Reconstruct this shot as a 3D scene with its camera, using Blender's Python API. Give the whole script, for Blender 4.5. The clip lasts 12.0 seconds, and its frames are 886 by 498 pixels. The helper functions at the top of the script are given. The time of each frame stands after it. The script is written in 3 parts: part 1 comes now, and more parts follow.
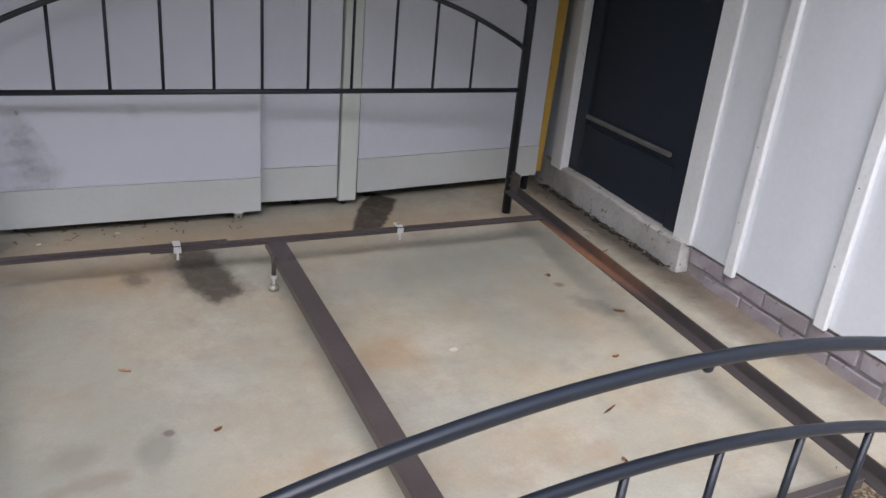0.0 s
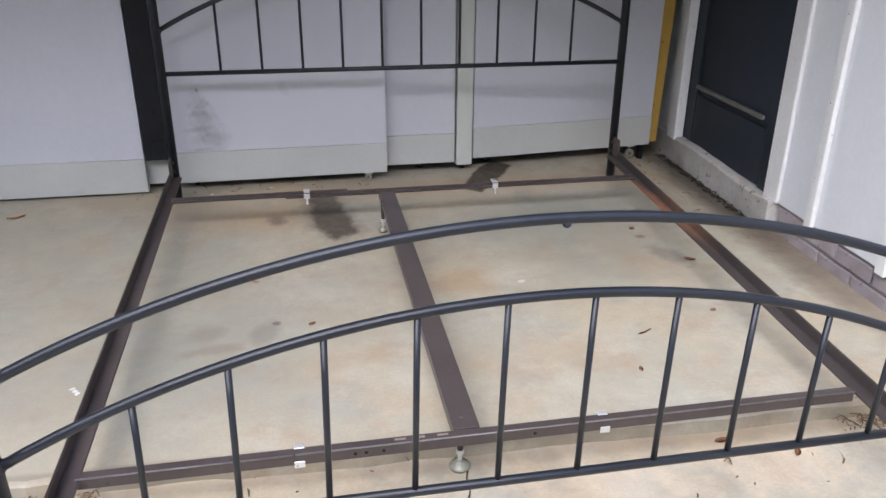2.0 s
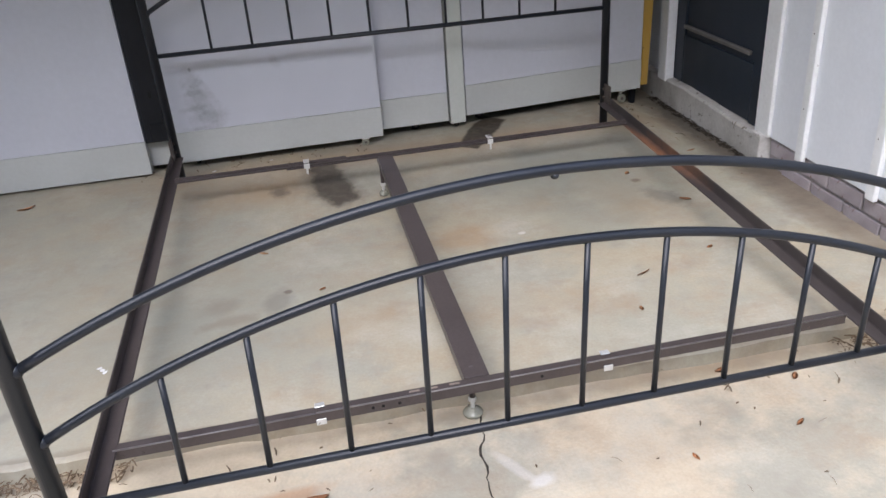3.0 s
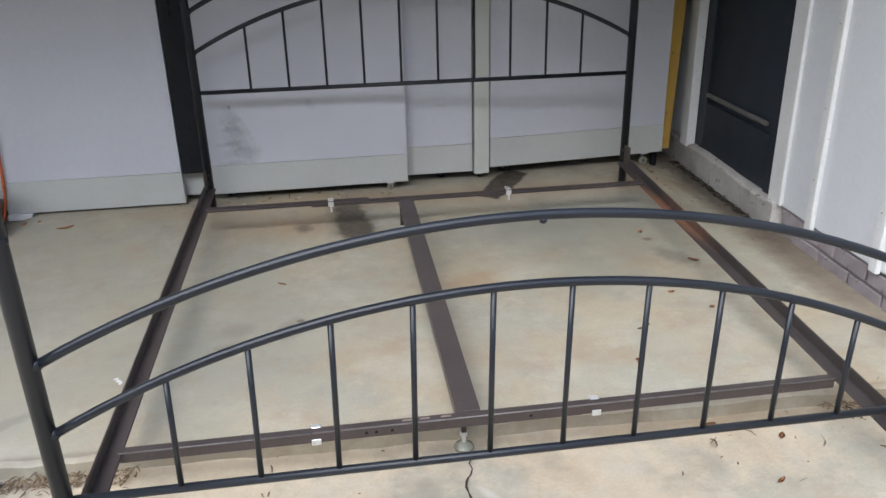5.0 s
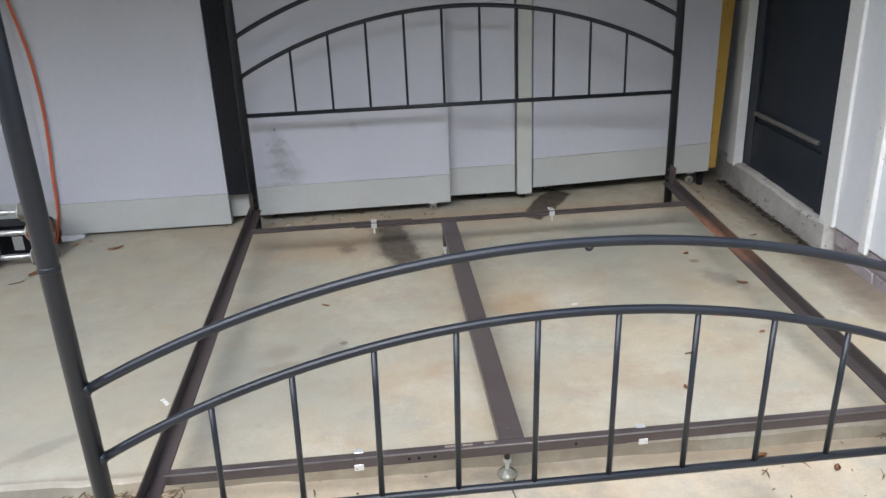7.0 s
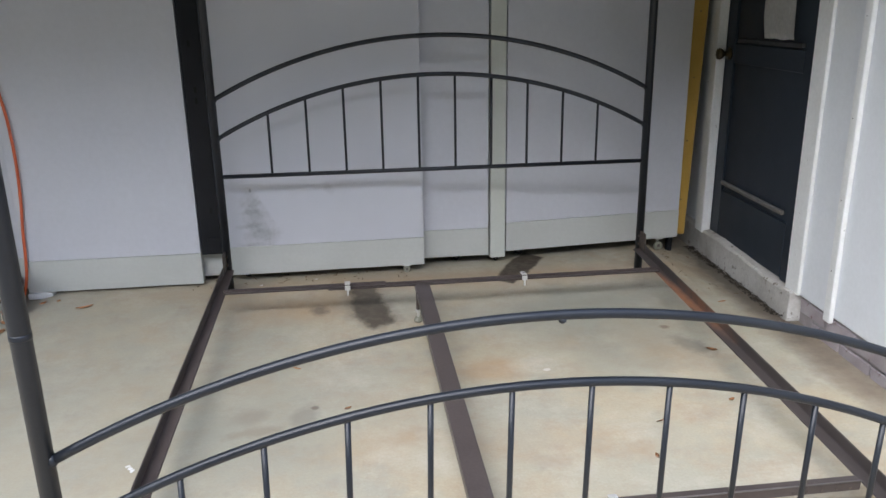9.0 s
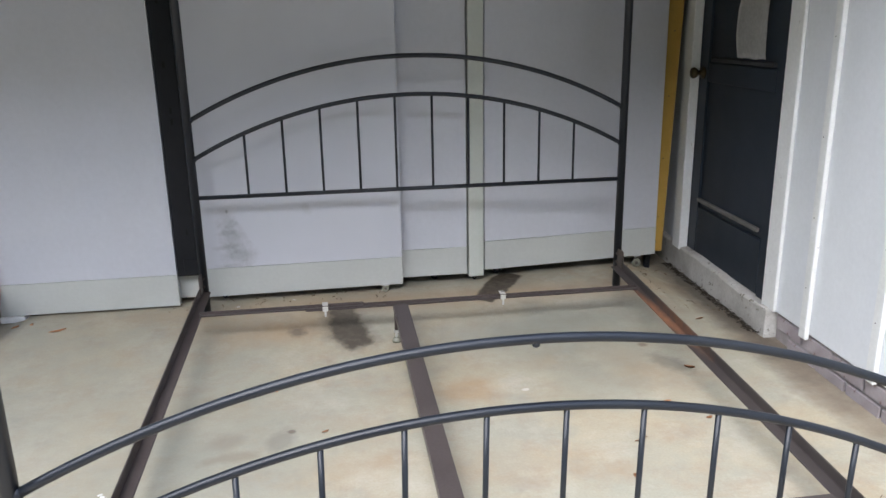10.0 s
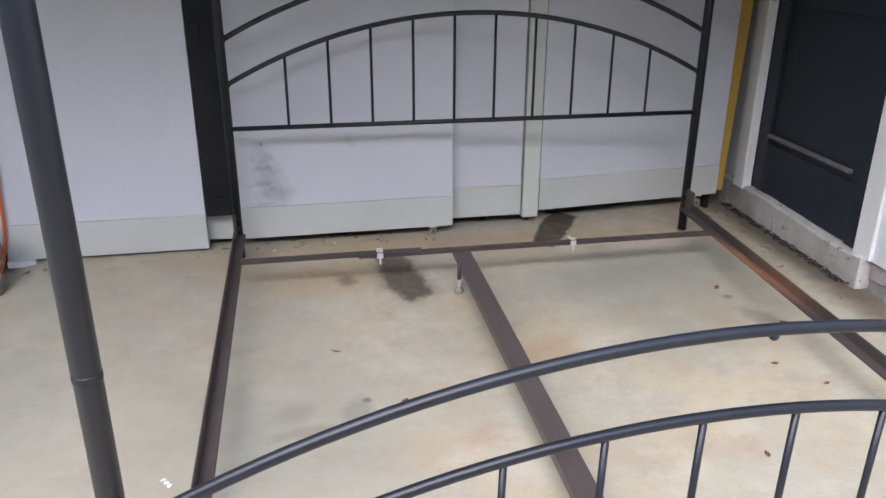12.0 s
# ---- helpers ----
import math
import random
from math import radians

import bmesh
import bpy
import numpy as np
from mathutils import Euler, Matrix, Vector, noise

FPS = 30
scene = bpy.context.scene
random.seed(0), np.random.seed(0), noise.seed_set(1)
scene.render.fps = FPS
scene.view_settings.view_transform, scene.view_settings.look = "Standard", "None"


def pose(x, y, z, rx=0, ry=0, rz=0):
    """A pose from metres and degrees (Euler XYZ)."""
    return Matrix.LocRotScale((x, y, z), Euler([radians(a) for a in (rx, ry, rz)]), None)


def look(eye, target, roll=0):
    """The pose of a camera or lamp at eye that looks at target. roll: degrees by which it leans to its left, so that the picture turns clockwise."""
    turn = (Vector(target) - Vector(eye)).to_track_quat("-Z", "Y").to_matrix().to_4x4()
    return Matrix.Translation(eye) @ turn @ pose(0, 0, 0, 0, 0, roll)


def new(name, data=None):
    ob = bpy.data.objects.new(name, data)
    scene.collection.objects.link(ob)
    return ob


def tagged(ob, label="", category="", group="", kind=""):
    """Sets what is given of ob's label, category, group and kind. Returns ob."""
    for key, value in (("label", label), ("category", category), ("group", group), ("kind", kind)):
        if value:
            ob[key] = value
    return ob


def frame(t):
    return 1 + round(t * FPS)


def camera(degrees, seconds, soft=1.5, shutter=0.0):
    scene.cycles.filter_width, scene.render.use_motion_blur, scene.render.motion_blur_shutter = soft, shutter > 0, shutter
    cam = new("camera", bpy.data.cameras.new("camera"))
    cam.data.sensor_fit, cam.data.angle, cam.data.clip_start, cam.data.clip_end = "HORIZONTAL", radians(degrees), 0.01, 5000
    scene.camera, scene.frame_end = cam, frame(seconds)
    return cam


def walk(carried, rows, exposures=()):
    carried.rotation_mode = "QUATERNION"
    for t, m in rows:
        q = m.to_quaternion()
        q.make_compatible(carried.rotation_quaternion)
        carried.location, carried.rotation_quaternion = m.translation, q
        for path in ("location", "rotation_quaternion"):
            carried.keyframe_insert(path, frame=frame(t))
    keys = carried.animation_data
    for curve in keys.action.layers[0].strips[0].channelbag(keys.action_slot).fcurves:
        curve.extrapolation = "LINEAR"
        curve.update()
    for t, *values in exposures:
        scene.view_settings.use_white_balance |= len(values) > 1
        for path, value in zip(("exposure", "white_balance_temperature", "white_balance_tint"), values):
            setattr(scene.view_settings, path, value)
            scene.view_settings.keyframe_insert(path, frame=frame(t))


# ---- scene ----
cam = camera(59.4, 12.0)
PATH = [
    (0, (0.252, -0.796, 1.22), (1.093, 0.844, 0.445), 5.5),
    (0.3, (0.314, -0.923, 1.252), (1.004, 0.778, 0.456), 4.8),
    (0.5, (0.318, -0.992, 1.24), (0.921, 0.75, 0.464), 2.1),
    (0.8, (0.311, -1.095, 1.222), (0.964, 0.654, 0.506), 4.4),
    (1, (0.329, -1.139, 1.217), (1.011, 0.583, 0.464), 6.7),
    (1.5, (0.391, -1.278, 1.231), (0.879, 0.523, 0.51), 4.0),
    (2, (0.517, -1.369, 1.221), (0.863, 0.432, 0.422), 0.4),
    (2.5, (0.524, -1.438, 1.24), (0.873, 0.325, 0.362), -4.7),
    (2.7, (0.516, -1.439, 1.249), (0.847, 0.317, 0.352), -4.6),
    (4.3, (0.57, -1.492, 1.257), (0.87, 0.299, 0.418), -3.8),
    (4.5, (0.572, -1.514, 1.261), (0.862, 0.306, 0.482), -2.4),
    (5, (0.572, -1.564, 1.262), (0.826, 0.265, 0.492), -1.3),
    (5.5, (0.584, -1.58, 1.276), (0.753, 0.259, 0.51), -2.0),
    (6, (0.582, -1.561, 1.285), (0.681, 0.289, 0.532), -2.7),
    (6.5, (0.565, -1.559, 1.282), (0.672, 0.304, 0.561), -2.3),
    (7, (0.57, -1.547, 1.279), (0.721, 0.31, 0.551), -2.4),
    (7.2, (0.565, -1.538, 1.274), (0.686, 0.311, 0.523), -2.3),
    (8.8, (0.555, -1.564, 1.29), (0.757, 0.297, 0.586), -1.2),
    (9, (0.562, -1.554, 1.312), (0.794, 0.342, 0.72), -0.9),
    (9.5, (0.569, -1.561, 1.323), (0.822, 0.356, 0.813), -1.0),
    (10, (0.583, -1.546, 1.327), (0.862, 0.355, 0.773), -1.0),
    (10.5, (0.599, -1.519, 1.333), (0.971, 0.386, 0.848), -0.9),
    (11, (0.591, -1.451, 1.272), (0.851, 0.419, 0.612), -3.5),
    (11.5, (0.424, -1.302, 1.285), (0.699, 0.575, 0.652), -2.4),
    (12, (0.258, -1.141, 1.295), (0.602, 0.686, 0.557), 0.2),
]
walk(cam, [(t, look(eye, target, roll)) for t, eye, target, roll in PATH],
     [(t, stops + (0.21 if t < 0.8 else 0.24 if t < 9.2 else 0.32 if t < 10.8 else 0.40), 6080.0, 16.0 if t < 2.6 or t > 10.8 else 10.5) for t, stops in ((0.0, 1.95), (0.5, 1.92), (1.0, 2.02), (2.0, 2.12), (2.5, 2.05), (4.5, 1.9), (5.5, 1.93), (6.5, 1.97), (7.0, 2.12),
                                              (9.0, 2.12), (9.5, 2.08), (10.0, 2.2), (10.5, 2.05), (11.0, 2.15), (11.5, 2.07), (12.0, 2.12))])

# ---- light ----
ROOF_EDGE, LEG_Y = 0.12, 1.56
world = bpy.data.worlds.new("world")
scene.world = world
world.use_nodes = True
wn = world.node_tree
sky = wn.nodes.new("ShaderNodeTexSky")
sky.sky_type, sky.sun_disc = "NISHITA", False
sky.sun_elevation, sky.sun_rotation = radians(48), radians(200)
sky.air_density, sky.dust_density = 1.0, 1.2
wn.links.new(sky.outputs[0], wn.nodes["Background"].inputs[0])
wn.nodes["Background"].inputs[1].default_value = 0.09
sun = new("sun", bpy.data.lights.new("sun", "SUN"))
sun.data.energy, sun.data.angle, sun.data.color = 1.14, radians(66), (1.0, 0.96, 0.9)
sun.matrix_world = look((-2.5, -3.0, 3.9), (0, 0, 0))


# ---- materials ----
def link(nt, a, b):
    nt.links.new(a, b)


def node(nt, kind, **values):
    n = nt.nodes.new(kind)
    for k, v in values.items():
        n.inputs[k.replace("_", " ")].default_value = v
    return n


def ramp(nt, source, stops):
    r = nt.nodes.new("ShaderNodeValToRGB")
    e = r.color_ramp.elements
    while len(e) < len(stops):
        e.new(0.5)
    for k, (p, c) in zip(e, stops):
        k.position, k.color = p, (*c, 1) if len(c) == 3 else c
    link(nt, source, r.inputs[0])
    return r.outputs[0]


def mixed(nt, fac, a, b, kind="MIX"):
    m = nt.nodes.new("ShaderNodeMix")
    m.data_type, m.blend_type = "RGBA", kind
    for value, socket in ((fac, m.inputs[0]), (a, m.inputs[6]), (b, m.inputs[7])):
        if isinstance(value, (int, float)):
            socket.default_value = value
        elif isinstance(value, tuple):
            socket.default_value = (*value, 1)
        else:
            link(nt, value, socket)
    return m.outputs[2]


def noise_of(nt, vec, scale, detail=4, rough=0.6):
    n = node(nt, "ShaderNodeTexNoise", Scale=scale, Detail=detail, Roughness=rough)
    link(nt, vec, n.inputs["Vector"])
    return n.outputs["Fac"]


def started(name):
    m = bpy.data.materials.new(name)
    m.use_nodes = True
    nt = m.node_tree
    tc = nt.nodes.new("ShaderNodeTexCoord")
    return m, nt, nt.nodes["Principled BSDF"], tc.outputs["Object"]


def bumped(nt, bsdf, height, strength, distance):
    b = node(nt, "ShaderNodeBump", Strength=strength, Distance=distance)
    link(nt, height, b.inputs["Height"])
    link(nt, b.outputs[0], bsdf.inputs["Normal"])


def surface(name, base, worn, scale=6.0, fine=90.0, amount=0.5, rough=0.6, metal=0.0, bump=0.15, specks=None, speck_at=0.68, vary=0.0, grain=0.10, spec=0.5):
    """Two scales of variation between base and worn, an uneven gloss, fine relief and, if given, specks of another colour."""
    m, nt, bsdf, co = started(name)
    big, small = noise_of(nt, co, scale), noise_of(nt, co, fine, 3)
    f = ramp(nt, big, [(0.35, (0, 0, 0)), (0.75, (amount,) * 3)])
    c = mixed(nt, f, base, worn)
    g = ramp(nt, small, [(0.3, (1 - grain,) * 3), (0.7, (1 + grain * 0.6,) * 3)])
    c = mixed(nt, 1.0, c, g, "MULTIPLY")
    if specks:
        s = ramp(nt, noise_of(nt, co, fine * 0.3, 6, 0.7), [(speck_at, (0, 0, 0)), (speck_at + 0.05, (1, 1, 1))])
        c = mixed(nt, s, c, specks)
    if vary:
        info = nt.nodes.new("ShaderNodeObjectInfo")
        c = mixed(nt, 1.0, c, ramp(nt, info.outputs["Random"], [(0, (1 - vary,) * 3), (1, (1 + vary,) * 3)]), "MULTIPLY")
    link(nt, c, bsdf.inputs["Base Color"])
    r = ramp(nt, big, [(0.3, (rough * 0.85,) * 3), (0.7, (min(1, rough * 1.15),) * 3)])
    link(nt, r, bsdf.inputs["Roughness"])
    bsdf.inputs["Metallic"].default_value = metal
    bsdf.inputs["Specular IOR Level"].default_value = spec
    if bump:
        bumped(nt, bsdf, small, bump, 0.002)
    return m


def blot(nt, co, x, y, a, b, turn, soft=0.12, wobble=0.5, scale=9.0):
    """A mask: 1 inside an uneven ellipse on the ground."""
    mp = nt.nodes.new("ShaderNodeMapping")
    mp.vector_type = "TEXTURE"
    mp.inputs["Location"].default_value = (x, y, 0)
    mp.inputs["Rotation"].default_value = (0, 0, radians(turn))
    mp.inputs["Scale"].default_value = (a, b, 1)
    link(nt, co, mp.inputs["Vector"])
    ln = nt.nodes.new("ShaderNodeVectorMath")
    ln.operation = "LENGTH"
    flat = nt.nodes.new("ShaderNodeVectorMath")
    flat.operation = "MULTIPLY"
    flat.inputs[1].default_value = (1, 1, 0)
    link(nt, mp.outputs[0], flat.inputs[0])
    link(nt, flat.outputs[0], ln.inputs[0])
    n = noise_of(nt, co, scale, 5, 0.65)
    ma = nt.nodes.new("ShaderNodeMath")
    ma.operation = "MULTIPLY_ADD"
    link(nt, n, ma.inputs[0])
    ma.inputs[1].default_value = wobble * 2
    link(nt, ln.outputs["Value"], ma.inputs[2])
    return scaled(nt, ma.outputs[0], 0.9 + wobble - soft, 0.9 + wobble + soft)


def scaled(nt, source, a, b):
    mr = nt.nodes.new("ShaderNodeMapRange")
    link(nt, source, mr.inputs[0])
    for i, v in enumerate((a, b, 1.0, 0.0)):
        mr.inputs[i + 1].default_value = v
    return mr.outputs[0]


def patch(nt, co, corners, wobble=0.05, scale=14.0, soft=0.012):
    """A mask: 1 inside a convex outline of ground points with an uneven rim, mottled within."""
    mid = sum((Vector(c) for c in corners), Vector((0, 0))) / len(corners)
    far = None
    for a, b in zip(corners, corners[1:] + corners[:1]):
        d = Vector((b[1] - a[1], a[0] - b[0])).normalized()
        if d.dot(mid - Vector(a)) > 0:
            d = -d
        dot = nt.nodes.new("ShaderNodeVectorMath")
        dot.operation = "DOT_PRODUCT"
        link(nt, co, dot.inputs[0])
        dot.inputs[1].default_value = (d.x, d.y, 0)
        off = nt.nodes.new("ShaderNodeMath")
        off.operation = "SUBTRACT"
        link(nt, dot.outputs["Value"], off.inputs[0])
        off.inputs[1].default_value = d.dot(Vector(a))
        if far is None:
            far = off.outputs[0]
        else:
            top = nt.nodes.new("ShaderNodeMath")
            top.operation = "MAXIMUM"
            link(nt, far, top.inputs[0])
            link(nt, off.outputs[0], top.inputs[1])
            far = top.outputs[0]
    rim = nt.nodes.new("ShaderNodeMath")
    rim.operation = "MULTIPLY_ADD"
    link(nt, noise_of(nt, co, scale, 6, 0.65), rim.inputs[0])
    rim.inputs[1].default_value = wobble * 2
    link(nt, far, rim.inputs[2])
    inside = scaled(nt, rim.outputs[0], wobble - soft, wobble + soft)
    return mixed(nt, 1.0, inside, ramp(nt, noise_of(nt, co, 26.0, 5, 0.7), [(0.33, (0.84,) * 3), (0.55, (1, 1, 1))]), "MULTIPLY")


def concrete(name, tone, second, blots, bump=0.35):
    m, nt, bsdf, co = started(name)
    big, mid, small = noise_of(nt, co, 1.1, 5), noise_of(nt, co, 5.0, 6, 0.7), noise_of(nt, co, 120.0, 3)
    c = mixed(nt, ramp(nt, big, [(0.40, (0, 0, 0)), (0.58, (1, 1, 1))]), tone, second)
    c = mixed(nt, ramp(nt, noise_of(nt, co, 1.9, 6, 0.72), [(0.46, (0, 0, 0)), (0.60, (0.85,) * 3)]), c, (0.352, 0.338, 0.272))
    c = mixed(nt, ramp(nt, mid, [(0.46, (0, 0, 0)), (0.72, (0.5,) * 3)]), c, (0.36, 0.255, 0.16))
    c = mixed(nt, ramp(nt, noise_of(nt, co, 2.9, 7, 0.75), [(0.50, (0, 0, 0)), (0.66, (0.6,) * 3)]), c, (0.495, 0.464, 0.378))
    c = mixed(nt, ramp(nt, noise_of(nt, co, 7.5, 6, 0.75), [(0.56, (0, 0, 0)), (0.70, (0.35,) * 3)]), c, (0.27, 0.235, 0.185))
    c = mixed(nt, ramp(nt, noise_of(nt, co, 34.0, 6, 0.75), [(0.66, (0, 0, 0)), (0.76, (0.3,) * 3)]), c, (0.22, 0.17, 0.12))
    c = mixed(nt, 1.0, c, ramp(nt, small, [(0.3, (0.93,) * 3), (0.7, (1.04,) * 3)]), "MULTIPLY")
    for colour, strength, args in blots:
        k = nt.nodes.new("ShaderNodeMath")
        k.operation = "MULTIPLY"
        k.inputs[1].default_value = strength
        link(nt, patch(nt, co, *args) if isinstance(args[0], list) else blot(nt, co, *args), k.inputs[0])
        c = mixed(nt, k.outputs[0], c, colour)
    link(nt, c, bsdf.inputs["Base Color"])
    link(nt, ramp(nt, mid, [(0.3, (0.55,) * 3), (0.7, (0.8,) * 3)]), bsdf.inputs["Roughness"])
    bumped(nt, bsdf, mixed(nt, 0.5, mid, small), bump, 0.004)
    return m


OIL, RUSTY, GREEN_DIM, PALE = (0.05, 0.037, 0.025), (0.36, 0.2, 0.08), (0.225, 0.228, 0.19), (0.62, 0.6, 0.55)
M_SLAB = concrete("slab concrete", (0.43, 0.376, 0.268), (0.385, 0.366, 0.287), [
    ((0.16, 0.125, 0.085), 0.5, (0.0, 0.226, 6.0, 0.016, -1.5, 0.5, 0.8, 16.0)),
    ((0.27, 0.275, 0.245), 0.55, (1.5, 1.62, 0.5, 0.16, 8, 0.45, 0.6, 4.0)),
    (GREEN_DIM, 0.4, (1.6, 1.1, 0.28, 0.2, 30, 0.4, 0.7, 4.0)),
    (GREEN_DIM, 0.5, (1.55, 1.5, 0.62, 0.28, 10, 0.4, 0.5, 3.0)),
    # grey-green concrete tone, deepened to paint the dimmer left side of the floor
    (GREEN_DIM, 0.5, (-0.75, 1.1, 0.85, 0.9, 20, 0.7, 0.6, 2.5)),
    (GREEN_DIM, 0.35, (0.2, 0.75, 0.5, 0.35, 30, 0.5, 0.6, 3.0)),
    (RUSTY, 0.3, (1.05, 1.08, 0.13, 0.1, 20, 0.4, 0.5, 12.0)),
    (RUSTY, 0.3, (0.3, 1.75, 0.35, 0.14, 0, 0.5, 0.6, 8.0)),
    (RUSTY, 0.35, (1.1, 2.0, 1.3, 0.12, 0, 0.5, 0.6, 5.0)),
    ((0.1, 0.08, 0.06), 0.7, (0.4, 1.72, 0.035, 0.05, 20, 0.5, 0.9, 16.0)),
    (OIL, 0.42, ([(0.52, 1.96), (0.67, 1.96), (0.75, 1.57), (0.64, 1.49), (0.535, 1.65)], 0.06, 12.0, 0.03)),
    (OIL, 0.8, ([(0.545, 1.95), (0.655, 1.95), (0.735, 1.57), (0.637, 1.52), (0.556, 1.655)], 0.045, 16.0, 0.014)),
    (OIL, 0.98, ([(1.482, 2.355), (1.557, 2.25), (1.43, 2.035), (1.322, 1.893), (1.244, 1.948), (1.345, 2.18)], 0.022, 14.0, 0.008)),
    ((0.2, 0.19, 0.16), 0.6, (0.375, 0.83, 0.045, 0.085, -12, 0.3, 0.6, 14.0)),
    ((0.13, 0.10, 0.08), 0.8, (0.405, 0.885, 0.016, 0.014, 0, 0.3, 0.6, 30.0)),
    ((0.21, 0.19, 0.16), 0.5, (0.19, 0.85, 0.07, 0.05, 40, 0.4, 0.7, 14.0)),
    ((0.21, 0.17, 0.13), 0.5, (0.22, 0.75, 0.1, 0.03, 10, 0.4, 0.8, 18.0)),
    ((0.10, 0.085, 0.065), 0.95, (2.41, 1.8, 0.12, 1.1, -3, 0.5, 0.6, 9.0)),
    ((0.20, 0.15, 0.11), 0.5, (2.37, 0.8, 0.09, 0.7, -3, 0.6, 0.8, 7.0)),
    ((0.2, 0.19, 0.16), 0.55, (-0.42, 0.4, 0.12, 0.03, 35, 0.3, 0.7, 14.0)),
    (PALE, 0.8, (1.27, 1.05, 0.016, 0.012, 0, 0.2, 0.5, 40.0)),
    (RUSTY, 0.16, (0.62, 0.62, 0.2, 0.1, 15, 0.5, 0.8, 14.0)),
    (RUSTY, 0.14, (1.15, 0.55, 0.3, 0.12, -10, 0.5, 0.8, 12.0)),
    (RUSTY, 0.15, (1.75, 1.2, 0.12, 0.3, 10, 0.5, 0.8, 12.0)),
    ((0.14, 0.13, 0.11), 0.55, (1.9, 1.18, 0.05, 0.11, 25, 0.4, 0.9, 22.0)),
    ((0.15, 0.10, 0.07), 0.7, (1.86, 1.36, 0.022, 0.018, 0, 0.3, 0.6, 30.0)),
])
M_DRIVE = concrete("driveway concrete", (0.61, 0.515, 0.365), (0.56, 0.48, 0.35), [
    # unseen dark ground beyond y -2.9, added to cut bounced light on the panels
    ((0.07, 0.075, 0.035), 1.0, ([(-60.0, -2.9), (60.0, -2.9), (60.0, -120.0), (-60.0, -120.0)], 0.1, 3.0, 0.1)),
    (PALE, 0.8, (0.95, -0.13, 0.035, 0.02, 20, 0.3, 0.6, 30.0)),
    (PALE, 0.5, (0.9, -0.07, 0.015, 0.07, 30, 0.4, 0.6, 30.0)),
    ((0.3, 0.22, 0.13), 0.5, (1.6, 0.2, 0.35, 0.08, 0, 0.5, 0.7, 10.0)),
    ((0.17, 0.12, 0.075), 0.4, (0.6, 0.180, 3.2, 0.034, -1.5, 0.5, 0.8, 14.0)),
    ((0.42, 0.19, 0.07), 0.5, (0.35, -0.02, 0.12, 0.025, 5, 0.4, 0.7, 20.0)),
], 0.5)
M_PANEL = surface("painted panel sheet", (0.555, 0.565, 0.605), (0.485, 0.495, 0.535), 1.6, 40, 0.6, 0.5, bump=0.06, grain=0.03)


def scuffed_panel():
    """The panel paint with a rubbed black smudge low on one side."""
    m, nt, bsdf, co = started("panel paint with a scuff")
    c = mixed(nt, ramp(nt, noise_of(nt, co, 1.6), [(0.35, (0, 0, 0)), (0.75, (0.6,) * 3)]), (0.555, 0.565, 0.605), (0.485, 0.495, 0.535))
    parts_ = nt.nodes.new("ShaderNodeSeparateXYZ")
    flat = nt.nodes.new("ShaderNodeCombineXYZ")
    link(nt, co, parts_.inputs[0])
    link(nt, parts_.outputs[0], flat.inputs[0])
    link(nt, parts_.outputs[2], flat.inputs[1])
    patchy = ramp(nt, noise_of(nt, flat.outputs[0], 16, 5, 0.65), [(0.3, (0.25,) * 3), (0.65, (0.85,) * 3)])
    for x, z, a, b, turn, k in ((0.125, 0.455, 0.042, 0.055, 15, 0.5), (0.15, 0.37, 0.055, 0.075, 14, 0.65), (0.175, 0.285, 0.075, 0.055, 10, 0.6), (0.11, 0.33, 0.05, 0.012, 5, 0.45), (0.12, 0.40, 0.045, 0.010, 8, 0.45), (0.135, 0.235, 0.07, 0.014, 0, 0.5), (0.132, 0.502, 0.006, 0.009, 0, 1.0), (0.5, 0.5, 0.02, 0.03, 30, 0.3)):
        f = mixed(nt, 1.0, blot(nt, flat.outputs[0], x, z, a, b, turn, 0.45, 0.7, 30.0), patchy, "MULTIPLY")
        g = nt.nodes.new("ShaderNodeMath")
        g.operation = "MULTIPLY"
        g.inputs[1].default_value = k
        link(nt, f, g.inputs[0])
        c = mixed(nt, g.outputs[0], c, (0.2, 0.2, 0.2))
    link(nt, c, bsdf.inputs["Base Color"])
    bsdf.inputs["Roughness"].default_value = 0.5
    bumped(nt, bsdf, noise_of(nt, co, 40), 0.06, 0.002)
    return m


M_SCUFFED = scuffed_panel()
M_BAND = surface("pale green grey panel edge", (0.50, 0.515, 0.49), (0.43, 0.44, 0.41), 3, 60, 0.6, 0.55, bump=0.06, grain=0.03)
M_STRIP = surface("greenish white strip", (0.56, 0.585, 0.53), (0.47, 0.49, 0.44), 4, 60, 0.6, 0.55, bump=0.06, grain=0.03)
M_TUBE = surface("blue black powder coat", (0.0125, 0.015, 0.0205), (0.021, 0.025, 0.031), 5, 160, 0.7, 0.36, 0.0, 0.12, grain=0.05, spec=0.4)
M_RAIL = surface("brown black rail enamel", (0.062, 0.05, 0.047), (0.09, 0.073, 0.068), 7, 120, 0.8, 0.36, 0.0, 0.08, spec=0.35)


